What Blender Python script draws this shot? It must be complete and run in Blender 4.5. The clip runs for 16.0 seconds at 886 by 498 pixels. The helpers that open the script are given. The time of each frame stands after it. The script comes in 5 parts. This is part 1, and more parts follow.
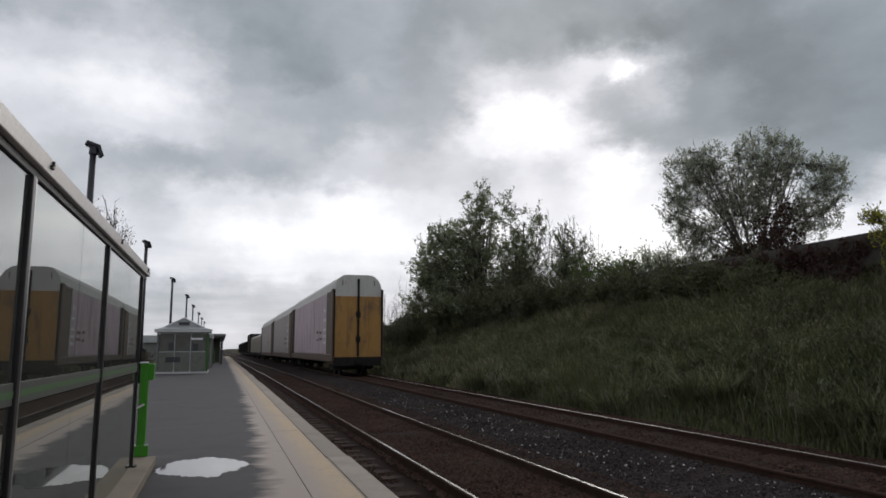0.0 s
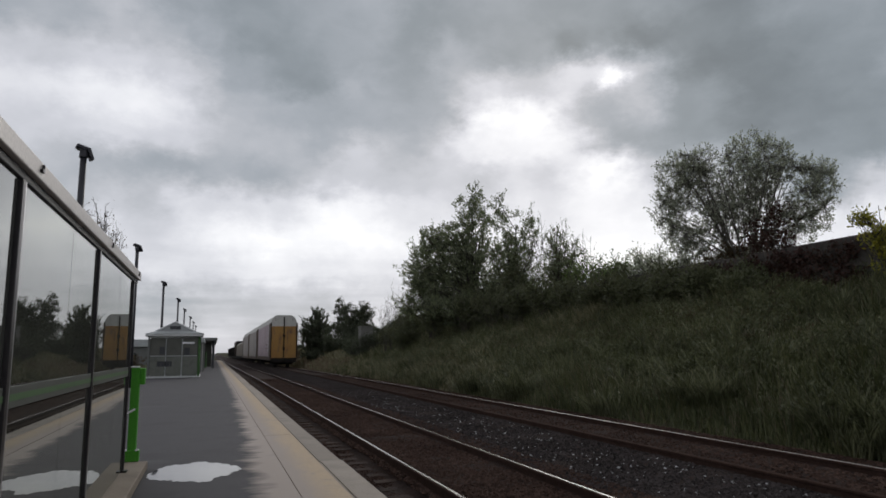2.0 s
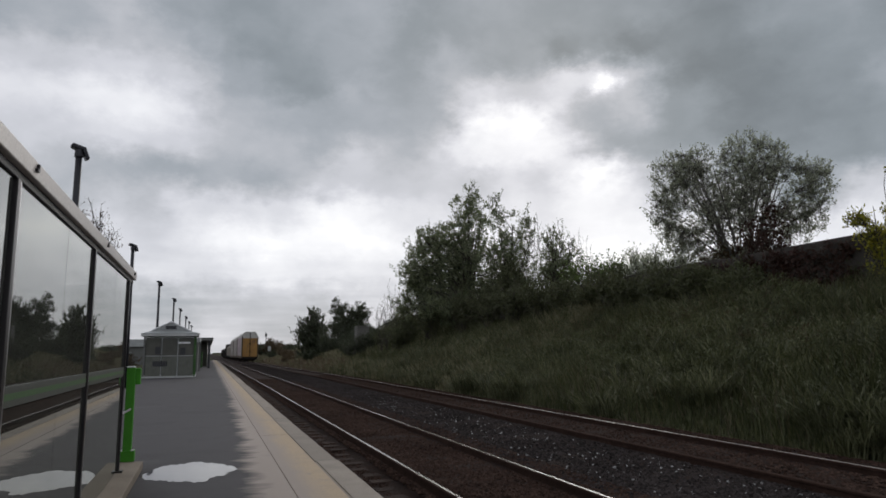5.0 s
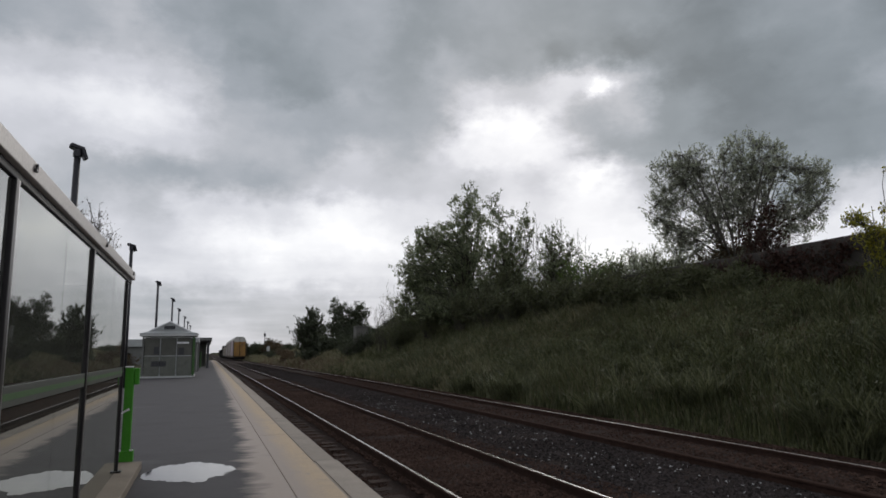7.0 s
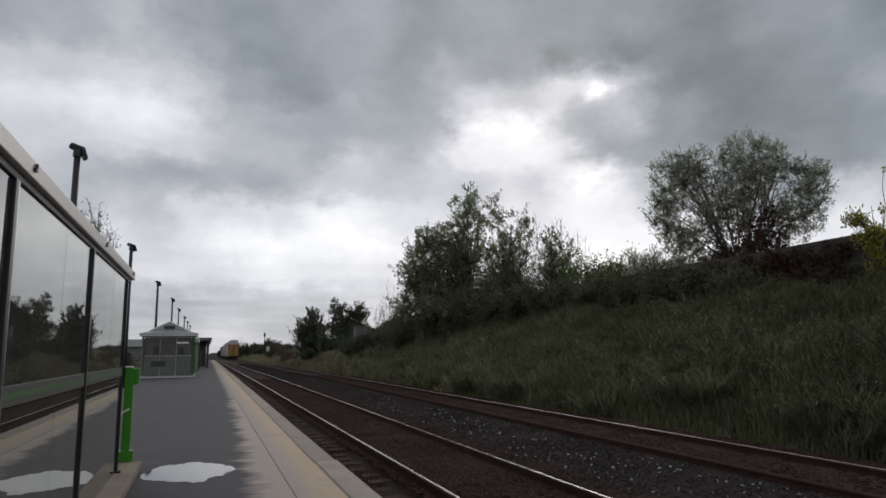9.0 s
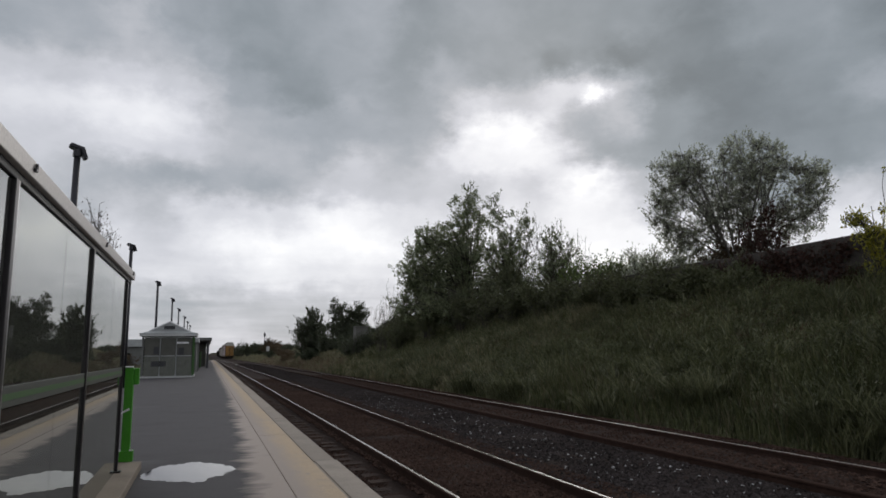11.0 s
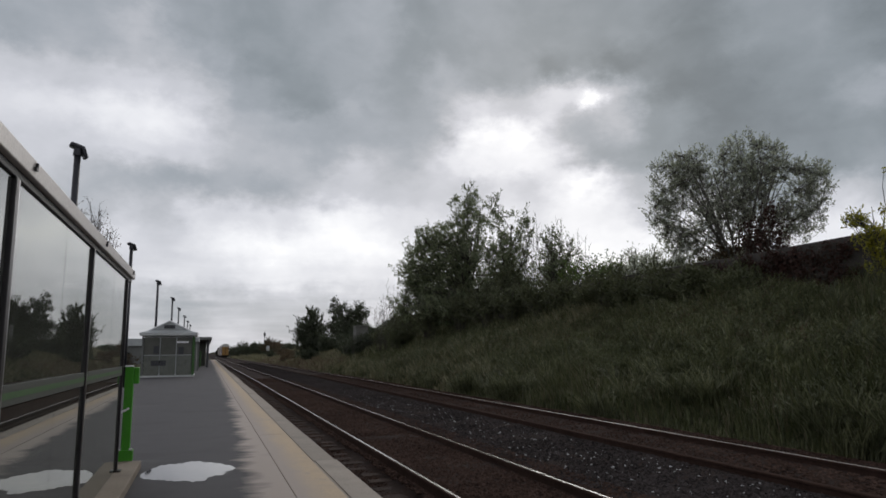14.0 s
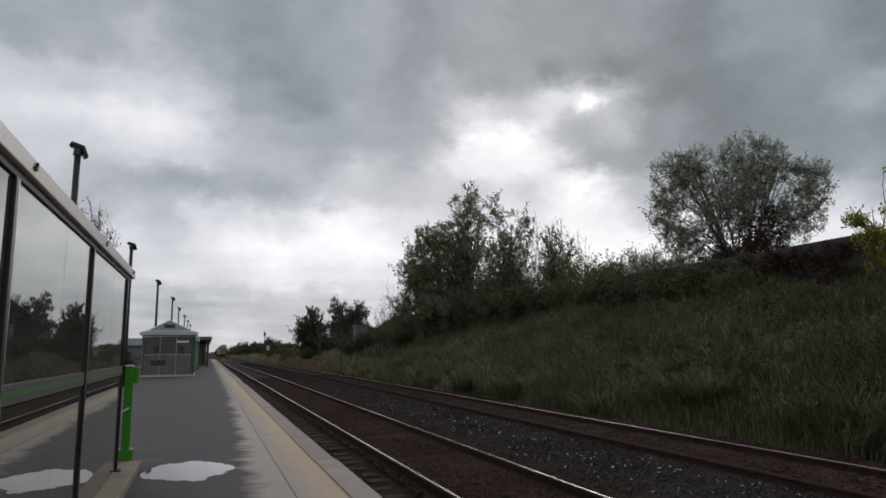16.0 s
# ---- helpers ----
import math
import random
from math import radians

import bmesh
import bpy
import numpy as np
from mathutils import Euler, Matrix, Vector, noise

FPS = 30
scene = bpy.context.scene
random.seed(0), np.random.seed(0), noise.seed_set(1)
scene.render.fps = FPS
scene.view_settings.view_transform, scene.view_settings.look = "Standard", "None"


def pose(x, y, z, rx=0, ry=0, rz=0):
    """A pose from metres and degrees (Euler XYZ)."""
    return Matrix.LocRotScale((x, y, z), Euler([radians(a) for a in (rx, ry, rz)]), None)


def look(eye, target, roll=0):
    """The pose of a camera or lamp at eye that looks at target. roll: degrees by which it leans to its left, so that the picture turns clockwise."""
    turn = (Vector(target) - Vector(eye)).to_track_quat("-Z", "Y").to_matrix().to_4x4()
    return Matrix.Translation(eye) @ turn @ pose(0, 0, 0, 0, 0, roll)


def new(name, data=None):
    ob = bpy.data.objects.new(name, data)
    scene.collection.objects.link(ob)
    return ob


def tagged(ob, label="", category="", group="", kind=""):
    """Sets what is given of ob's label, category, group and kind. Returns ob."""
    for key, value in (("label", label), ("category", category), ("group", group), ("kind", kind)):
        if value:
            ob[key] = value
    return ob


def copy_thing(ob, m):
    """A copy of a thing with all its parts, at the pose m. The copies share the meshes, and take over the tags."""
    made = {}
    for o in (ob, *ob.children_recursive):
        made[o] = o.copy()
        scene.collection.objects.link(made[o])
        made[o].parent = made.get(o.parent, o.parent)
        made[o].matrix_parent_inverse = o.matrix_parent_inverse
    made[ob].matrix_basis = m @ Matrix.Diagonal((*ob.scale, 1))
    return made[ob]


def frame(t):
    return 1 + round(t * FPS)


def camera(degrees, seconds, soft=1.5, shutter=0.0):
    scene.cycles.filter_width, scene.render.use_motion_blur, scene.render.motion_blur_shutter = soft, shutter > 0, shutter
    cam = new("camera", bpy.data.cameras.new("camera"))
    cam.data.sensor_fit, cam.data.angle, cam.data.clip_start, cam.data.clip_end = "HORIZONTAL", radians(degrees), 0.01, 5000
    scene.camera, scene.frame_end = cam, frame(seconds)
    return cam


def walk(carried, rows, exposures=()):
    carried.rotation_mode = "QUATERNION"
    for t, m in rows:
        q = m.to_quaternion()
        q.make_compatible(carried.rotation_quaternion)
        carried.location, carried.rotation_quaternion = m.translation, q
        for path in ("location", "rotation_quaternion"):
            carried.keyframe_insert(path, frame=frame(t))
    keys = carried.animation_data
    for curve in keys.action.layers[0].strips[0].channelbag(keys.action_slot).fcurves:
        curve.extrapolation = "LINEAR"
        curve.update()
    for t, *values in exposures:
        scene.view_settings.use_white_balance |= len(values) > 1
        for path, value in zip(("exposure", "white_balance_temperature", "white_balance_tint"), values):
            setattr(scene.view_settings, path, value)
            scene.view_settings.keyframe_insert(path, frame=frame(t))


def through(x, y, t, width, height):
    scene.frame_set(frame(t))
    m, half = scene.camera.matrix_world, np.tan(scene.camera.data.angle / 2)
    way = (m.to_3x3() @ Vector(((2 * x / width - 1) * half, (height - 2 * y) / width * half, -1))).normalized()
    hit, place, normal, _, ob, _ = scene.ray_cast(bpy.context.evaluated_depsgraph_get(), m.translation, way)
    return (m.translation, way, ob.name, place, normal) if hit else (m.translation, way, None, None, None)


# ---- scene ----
# The platform top is z = 0, the tracks run along y, x points from the platform to the embankment.
cam = camera(67.23, 16.0, soft=1.7)
PATH = (
    (0, 18.313, 8.404, -0.385),
    (0.5, 18.652, 8.518, -0.486),
    (1, 18.794, 8.600, -0.574),
    (1.5, 18.884, 8.645, -0.578),
    (2, 18.967, 8.654, -0.624),
    (2.5, 18.998, 8.653, -0.639),
    (3, 19.020, 8.650, -0.638),
    (3.5, 19.080, 8.648, -0.618),
    (4, 19.149, 8.648, -0.615),
    (6.5, 19.389, 8.638, -0.637),
    (7, 19.383, 8.638, -0.639),
    (7.5, 19.389, 8.638, -0.638),
    (8, 19.393, 8.645, -0.622),
    (8.5, 19.395, 8.646, -0.619),
    (9, 19.395, 8.646, -0.619),
    (11.5, 19.395, 8.646, -0.619),
    (12, 19.393, 8.646, -0.620),
    (12.5, 19.395, 8.645, -0.623),
    (13, 19.383, 8.617, -0.539),
    (13.5, 19.390, 8.634, -0.561),
    (14, 19.385, 8.621, -0.530),
    (14.5, 19.387, 8.632, -0.501),
    (15, 19.386, 8.613, -0.528),
    (15.5, 19.378, 8.594, -0.495),
    (16, 19.379, 8.597, -0.498),
)  # seconds, heading to the right of the tracks, tilt up, lean


def aim(heading, tilt, lean):
    return pose(0, 0, 1.40) @ pose(0, 0, 0, 0, 0, -heading) @ pose(0, 0, 0, 90 + tilt) @ pose(0, 0, 0, 0, 0, lean)


walk(cam, [(t, aim(a, b, c)) for t, a, b, c in PATH], exposures=((0, 0.17), (0.7, 0.09), (2, 0.04), (9, 0.02), (16, 0.01)))

# ---- sky, sun ----
# Overcast in bands of elevation: how pale the cloud is, every 2.68 degrees from -18 to 57 right of the tracks.
PALE = {}
PALE[1.5] = (0.80, 0.80, 0.80, 0.80, 0.76, 0.76, 0.76, 0.82, 0.77, 0.74, 0.75, 0.76, 0.78, 0.80, 0.80, 0.89, 0.89, 0.89, 0.89, 0.89, 0.89, 0.89, 0.89, 0.89, 0.90, 0.89, 0.88, 0.87, 0.86)
PALE[4.0] = (0.80, 0.80, 0.80, 0.80, 0.78, 0.70, 0.70, 0.75, 0.76, 0.78, 0.75, 0.81, 0.82, 0.80, 0.80, 0.89, 0.89, 0.89, 0.89, 0.89, 0.89, 0.89, 0.89, 0.89, 0.90, 0.88, 0.85, 0.84, 0.84)
PALE[6.5] = (0.81, 0.82, 0.82, 0.82, 0.82, 0.85, 0.86, 0.86, 0.91, 0.92, 0.90, 0.92, 0.90, 0.90, 0.92, 0.95, 0.89, 0.89, 0.98, 0.98, 0.98, 0.90, 0.91, 0.93, 0.93, 0.90, 0.90, 0.90, 0.82)
PALE[9.0] = (0.79, 0.79, 0.85, 0.85, 0.85, 0.81, 0.87, 0.95, 0.98, 0.98, 0.98, 0.98, 0.98, 0.92, 0.95, 0.95, 0.89, 0.89, 0.94, 0.97, 0.97, 0.96, 0.93, 0.93, 0.93, 0.90, 0.90, 0.90, 0.90)
PALE[11.5] = (0.78, 0.71, 0.71, 0.71, 0.79, 0.74, 0.85, 0.84, 0.87, 0.86, 0.96, 0.96, 0.90, 0.87, 0.85, 0.82, 0.89, 0.86, 0.93, 0.93, 0.89, 0.76, 0.91, 0.93, 0.60, 0.63, 0.80, 0.73, 0.68)
PALE[14.0] = (0.81, 0.81, 0.77, 0.71, 0.68, 0.66, 0.65, 0.68, 0.66, 0.70, 0.77, 0.79, 0.78, 0.78, 0.79, 0.76, 0.84, 0.81, 0.93, 0.99, 0.77, 0.71, 0.71, 0.58, 0.58, 0.58, 0.57, 0.60, 0.60)
PALE[16.5] = (0.81, 0.81, 0.81, 0.81, 0.85, 0.83, 0.80, 0.73, 0.73, 0.72, 0.67, 0.79, 0.74, 0.70, 0.84, 0.93, 0.93, 0.95, 0.86, 0.65, 0.62, 0.58, 0.57, 0.50, 0.52, 0.53, 0.56, 0.58, 0.58)
PALE[19.0] = (0.84, 0.86, 0.87, 0.91, 0.93, 0.92, 0.84, 0.73, 0.69, 0.66, 0.65, 0.65, 0.67, 0.65, 0.71, 0.96, 0.98, 0.96, 0.75, 0.66, 0.73, 0.59, 0.58, 0.50, 0.51, 0.55, 0.57, 0.65, 0.66)
PALE[21.5] = (0.79, 0.79, 0.79, 0.80, 0.83, 0.79, 0.78, 0.66, 0.62, 0.57, 0.58, 0.68, 0.63, 0.62, 0.71, 0.82, 0.77, 0.78, 0.86, 0.78, 0.72, 0.55, 0.49, 0.49, 0.53, 0.56, 0.58, 0.57, 0.55)
PALE[24.0] = (0.66, 0.66, 0.69, 0.68, 0.74, 0.71, 0.67, 0.62, 0.57, 0.59, 0.62, 0.63, 0.61, 0.59, 0.67, 0.63, 0.60, 0.61, 0.53, 0.57, 0.50, 0.52, 0.52, 0.52, 0.58, 0.59, 0.59, 0.54, 0.54)
PALE[26.5] = (0.66, 0.66, 0.66, 0.67, 0.73, 0.64, 0.62, 0.59, 0.59, 0.60, 0.63, 0.64, 0.65, 0.58, 0.59, 0.60, 0.62, 0.59, 0.59, 0.58, 0.58, 0.58, 0.52, 0.52, 0.58, 0.59, 0.59, 0.57, 0.54)
PALE[29.0] = (0.66, 0.66, 0.67, 0.67, 0.63, 0.62, 0.62, 0.59, 0.59, 0.62, 0.62, 0.65, 0.65, 0.58, 0.59, 0.62, 0.62, 0.59, 0.59, 0.58, 0.58, 0.58, 0.55, 0.52, 0.58, 0.58, 0.59, 0.57, 0.57)
ELSEWHERE = 0.79

cloud_layer = new("cloud_layer")

world = bpy.data.worlds.new("overcast_sky")
scene.world = world
world.use_nodes = True
WN, WL = world.node_tree.nodes, world.node_tree.links


def put(value, socket):
    if isinstance(value, bpy.types.NodeSocket):
        socket.id_data.links.new(value, socket)
    else:
        socket.default_value = value


def calc(nodes, op, a, b=0.0, c=0.0):
    n = nodes.new("ShaderNodeMath")
    n.operation = op
    for value, socket in zip((a, b, c), n.inputs):
        put(value, socket)
    return n.outputs[0]


def vcalc(nodes, op, a, b=(0, 0, 0)):
    n = nodes.new("ShaderNodeVectorMath")
    n.operation = op
    put(a, n.inputs[0])
    put(b, n.inputs[1])
    return n.outputs["Value"] if op in ("DOT_PRODUCT", "LENGTH") else n.outputs["Vector"]


def noise_tex(nodes, vector, scale, detail=4.0, rough=0.55, colour=False, distortion=0.0):
    n = nodes.new("ShaderNodeTexNoise")
    put(vector, n.inputs["Vector"])
    n.inputs["Scale"].default_value, n.inputs["Detail"].default_value = scale, detail
    n.inputs["Roughness"].default_value, n.inputs["Distortion"].default_value = rough, distortion
    return n.outputs["Color"] if colour else n.outputs[0]


def ramp(nodes, fac, stops):
    n = nodes.new("ShaderNodeValToRGB")
    put(fac, n.inputs[0])
    while len(n.color_ramp.elements) < len(stops):
        n.color_ramp.elements.new(0.5)
    for e, (at, colour) in zip(n.color_ramp.elements, stops):
        e.position, e.color = at, (*colour, 1)
    return n.outputs[0]


def mix(nodes, fac, a, b, blend="MIX"):
    n = nodes.new("ShaderNodeMix")
    n.data_type, n.blend_type = "RGBA", blend
    put(fac, n.inputs[0])
    put(a if isinstance(a, bpy.types.NodeSocket) else (*a, 1), n.inputs[6])
    put(b if isinstance(b, bpy.types.NodeSocket) else (*b, 1), n.inputs[7])
    return n.outputs[2]


def build_sky():
    coord = WN.new("ShaderNodeTexCoord")
    coord.object = cloud_layer
    way = vcalc(WN, "NORMALIZE", coord.outputs["Object"])
    sep = WN.new("ShaderNodeSeparateXYZ")
    put(way, sep.inputs[0])
    az = calc(WN, "MULTIPLY", calc(WN, "ARCTAN2", sep.outputs[0], sep.outputs[1]), 57.296)
    el = calc(WN, "MULTIPLY", calc(WN, "ARCSINE", sep.outputs[2]), 57.296)
    com = WN.new("ShaderNodeCombineXYZ")
    put(az, com.inputs[0])
    put(calc(WN, "MULTIPLY", el, 1.5), com.inputs[1])
    tall = com.outputs[0]
    # billowing edges: the bands are bent by broad and small eddies
    broad = vcalc(WN, "SUBTRACT", noise_tex(WN, tall, 0.11, 2.0, 0.5, True), (0.5, 0.5, 0.5))
    small = vcalc(WN, "SUBTRACT", noise_tex(WN, tall, 0.45, 5.0, 0.62, True), (0.5, 0.5, 0.5))
    bend = vcalc(WN, "ADD", vcalc(WN, "MULTIPLY", broad, (2.4, 1.6, 0.0)), vcalc(WN, "MULTIPLY", small, (4.2, 3.0, 0.0)))
    off = WN.new("ShaderNodeSeparateXYZ")
    put(bend, off.inputs[0])
    a = calc(WN, "DIVIDE", calc(WN, "ADD", calc(WN, "ADD", az, off.outputs[0]), 20.68), 80.36)
    e = calc(WN, "DIVIDE", calc(WN, "SUBTRACT", calc(WN, "ADD", el, off.outputs[1]), 1.5), 2.5)
    total = 0.0
    last = len(PALE) - 1
    for i, values in enumerate(PALE.values()):
        stops = [(0.0, ELSEWHERE)] + [((2.68 + 2.679 * k) / 80.36, v) for k, v in enumerate(values)] + [(1.0, ELSEWHERE)]
        row = WN.new("ShaderNodeValToRGB")
        row.color_ramp.interpolation = "CARDINAL"
        put(a, row.inputs[0])
        while len(row.color_ramp.elements) < len(stops):
            row.color_ramp.elements.new(0.5)
        for el_stop, (at, v) in zip(row.color_ramp.elements, stops):
            el_stop.position, el_stop.color = at, (v, v, v, 1)
        if i == 0:
            gap = calc(WN, "MAXIMUM", e, 0.0)
        elif i == last:
            gap = calc(WN, "ABSOLUTE", calc(WN, "SUBTRACT", calc(WN, "MINIMUM", e, last + 0.0), last + 0.0))
        else:
            gap = calc(WN, "ABSOLUTE", calc(WN, "SUBTRACT", e, i + 0.0))
        soft = WN.new("ShaderNodeMapRange")
        soft.interpolation_type = "SMOOTHSTEP"
        put(gap, soft.inputs["Value"])
        soft.inputs["From Min"].default_value, soft.inputs["From Max"].default_value = 0.0, 1.0
        soft.inputs["To Min"].default_value, soft.inputs["To Max"].default_value = 1.0, 0.0
        total = calc(WN, "MULTIPLY_ADD", soft.outputs["Result"], row.outputs[0], total)
    puffs = calc(WN, "SUBTRACT", noise_tex(WN, tall, 0.30, 5.0, 0.55, distortion=0.3), 0.5)
    total = calc(WN, "MULTIPLY_ADD", puffs, 0.08, total)
    # flat streaks of cloud near the horizon
    low = calc(WN, "MAXIMUM", calc(WN, "MULTIPLY_ADD", el, -0.1, 1.0), 0.0)
    streaks = calc(WN, "SUBTRACT", noise_tex(WN, vcalc(WN, "MULTIPLY", tall, (0.12, 0.8, 1.0)), 0.9, 3.0, 0.5), 0.5)
    total = calc(WN, "MULTIPLY_ADD", calc(WN, "MULTIPLY", streaks, low), 0.30, total)
    # the brightest rift, where the sun stands behind the cloud
    rift = vcalc(WN, "MULTIPLY", vcalc(WN, "SUBTRACT", vcalc(WN, "ADD", tall, vcalc(WN, "MULTIPLY", small, (3.0, 3.0, 0.0))), (33.2, 32.0, 0)), (0.9, 1.1, 0))
    total = calc(WN, "MULTIPLY_ADD", calc(WN, "EXPONENT", calc(WN, "MULTIPLY", vcalc(WN, "DOT_PRODUCT", rift, rift), -0.9)), 0.30, total)
    tints = []
    for v, r, b in ((0.40, 0.94, 1.045), (0.50, 0.94, 1.045), (0.58, 0.948, 1.045), (0.66, 0.965, 1.045), (0.74, 0.985, 1.035), (0.82, 0.992, 1.035), (0.90, 0.995, 1.025), (0.97, 0.997, 1.015), (1.0, 1.0, 1.0)):
        tints.append((v, tuple(((min(1.0, v * k) + 0.055) / 1.055) ** 2.4 for k in (r, 1.0, b))))
    cloud = ramp(WN, total, tints)
    glow = calc(WN, "MULTIPLY_ADD", calc(WN, "MAXIMUM", calc(WN, "SUBTRACT", total, 0.97), 0.0), 1.5, 1.0)
    sky = WN.new("ShaderNodeTexSky")
    sky.sky_type, sky.sun_disc = "NISHITA", False
    sky.sun_elevation, sky.sun_rotation = radians(24), radians(28)
    blue = mix(WN, 1.0, sky.outputs[0], (0.10, 0.10, 0.10), "MULTIPLY")
    cover = mix(WN, 0.97, blue, cloud)
    out = WN.get("Background") or WN.new("ShaderNodeBackground")
    put(cover, out.inputs["Color"])
    put(calc(WN, "MULTIPLY", glow, SKY), out.inputs["Strength"])


SKY = 1.0
build_sky()

sun_data = bpy.data.lights.new("sun", "SUN")
sun_data.energy, sun_data.angle, sun_data.color = 0.6, radians(25), (1.0, 0.96, 0.90)
sun = new("sun", sun_data)
sun.matrix_world = look((20, 40, 30), (20 - math.sin(radians(28)), 40 - math.cos(radians(28)), 30 - math.tan(radians(24))))

# ---- materials ----


def material(name, colours, scale=4.0, rough=0.8, metal=0.0, bump=0.2, fine=40.0, rough_var=0.1, stretch=(1, 1, 1),
             spots=None, by_object=0.0, by_island=0.0, coord="Object", specular=0.4):
    """A surface of two or three colours mixed by coarse noise, with fine grain and relief."""
    m = bpy.data.materials.new(name)
    m.use_nodes = True
    nodes = m.node_tree.nodes
    bsdf = nodes["Principled BSDF"]
    tc = nodes.new("ShaderNodeTexCoord")
    vec = vcalc(nodes, "MULTIPLY", tc.outputs[coord], stretch)
    coarse = noise_tex(nodes, vec, scale, 5.0, 0.6)
    grain = noise_tex(nodes, vec, fine, 3.0, 0.6)
    n = len(colours)
    stops = [(0.3 + 0.4 * i / max(1, n - 1), c) for i, c in enumerate(colours)]
    col = ramp(nodes, coarse, stops) if n > 1 else mix(nodes, 0.0, colours[0], colours[0])
    dark = calc(nodes, "MULTIPLY_ADD", grain, 0.7, 0.65)
    if by_object:
        info = nodes.new("ShaderNodeObjectInfo")
        dark = calc(nodes, "MULTIPLY", dark, calc(nodes, "MULTIPLY_ADD", info.outputs["Random"], by_object, 1 - by_object / 2))
    if by_island:
        geo = nodes.new("ShaderNodeNewGeometry")
        dark = calc(nodes, "MULTIPLY", dark, calc(nodes, "MULTIPLY_ADD", geo.outputs["Random Per Island"], by_island, 1 - by_island / 2))
    tone = nodes.new("ShaderNodeCombineXYZ")
    for s in tone.inputs:
        put(dark, s)
    col = mix(nodes, 1.0, col, tone.outputs[0], "MULTIPLY")
    if spots:
        colour, size, amount = spots
        mask = ramp(nodes, noise_tex(nodes, vec, size, 6.0, 0.65), ((amount, (0, 0, 0)), (min(1, amount + 0.12), (1, 1, 1))))
        col = mix(nodes, mask, col, colour)
    put(col, bsdf.inputs["Base Color"])
    put(calc(nodes, "MULTIPLY_ADD", coarse, rough_var * 2, rough - rough_var), bsdf.inputs["Roughness"])
    bsdf.inputs["Metallic"].default_value = metal
    bsdf.inputs["Specular IOR Level"].default_value = specular
    if bump:
        b = nodes.new("ShaderNodeBump")
        b.inputs["Strength"].default_value, b.inputs["Distance"].default_value = bump, 0.02
        put(calc(nodes, "MULTIPLY_ADD", coarse, 0.5, grain), b.inputs["Height"])
        put(b.outputs[0], bsdf.inputs["Normal"])
    return m


def leaf_material(name, colours, rough=0.6, through=0.25):
    m = bpy.data.materials.new(name)
    m.use_nodes = True
    nodes = m.node_tree.nodes
    bsdf = nodes["Principled BSDF"]
    geo = nodes.new("ShaderNodeNewGeometry")
    tc = nodes.new("ShaderNodeTexCoord")
    mixed = calc(nodes, "MULTIPLY_ADD", noise_tex(nodes, tc.outputs["Object"], 0.6, 3.0), 0.9,
                 calc(nodes, "MULTIPLY_ADD", geo.outputs["Random Per Island"], 0.6, -0.25))
    n = len(colours)
    put(ramp(nodes, mixed, [(i / max(1, n - 1), c) for i, c in enumerate(colours)]), bsdf.inputs["Base Color"])
    bsdf.inputs["Roughness"].default_value = rough
    bsdf.inputs["Specular IOR Level"].default_value = 0.3
    thin = nodes.new("ShaderNodeBsdfTranslucent")
    put(ramp(nodes, mixed, [(i / max(1, n - 1), (c[0] * 1.4, c[1] * 1.45, c[2] * 1.15)) for i, c in enumerate(colours)]), thin.inputs["Color"])
    both = nodes.new("ShaderNodeMixShader")
    both.inputs[0].default_value = through
    m.node_tree.links.new(bsdf.outputs[0], both.inputs[1])
    m.node_tree.links.new(thin.outputs[0], both.inputs[2])
    m.node_tree.links.new(both.outputs[0], nodes["Material Output"].inputs["Surface"])
    return m


def glass_material(name, tint, ior=1.5, clear=0.9, dusty=0.02, film_gloss=0.0):
    """A tinted pane: a mirror by Fresnel over a dark see-through body."""
    m = bpy.data.materials.new(name)
    m.use_nodes = True
    nodes, links = m.node_tree.nodes, m.node_tree.links
    nodes.remove(nodes["Principled BSDF"])
    f = nodes.new("ShaderNodeFresnel")
    f.inputs[0].default_value = ior
    gloss = nodes.new("ShaderNodeBsdfGlossy")
    gloss.inputs["Color"].default_value, gloss.inputs["Roughness"].default_value = (0.93, 0.95, 0.93, 1), 0.0
    tc = nodes.new("ShaderNodeTexCoord")
    see = nodes.new("ShaderNodeBsdfTransparent")
    see.inputs[0].default_value = (*[c * clear for c in tint], 1)
    both = nodes.new("ShaderNodeMixShader")
    put(calc(nodes, "MULTIPLY_ADD", f.outputs[0], 1.0 - film_gloss, film_gloss), both.inputs[0])
    links.new(see.outputs[0], both.inputs[1])
    links.new(gloss.outputs[0], both.inputs[2])
    dust = nodes.new("ShaderNodeBsdfDiffuse")
    dust.inputs[0].default_value = (0.34, 0.35, 0.31, 1)
    film = nodes.new("ShaderNodeMixShader")
    put(calc(nodes, "MULTIPLY_ADD", noise_tex(nodes, tc.outputs["Object"], 2.2, 5.0), 0.10, dusty - 0.03), film.inputs[0])
    links.new(both.outputs[0], film.inputs[1])
    links.new(dust.outputs[0], film.inputs[2])
    links.new(film.outputs[0], nodes["Material Output"].inputs["Surface"])
    return m


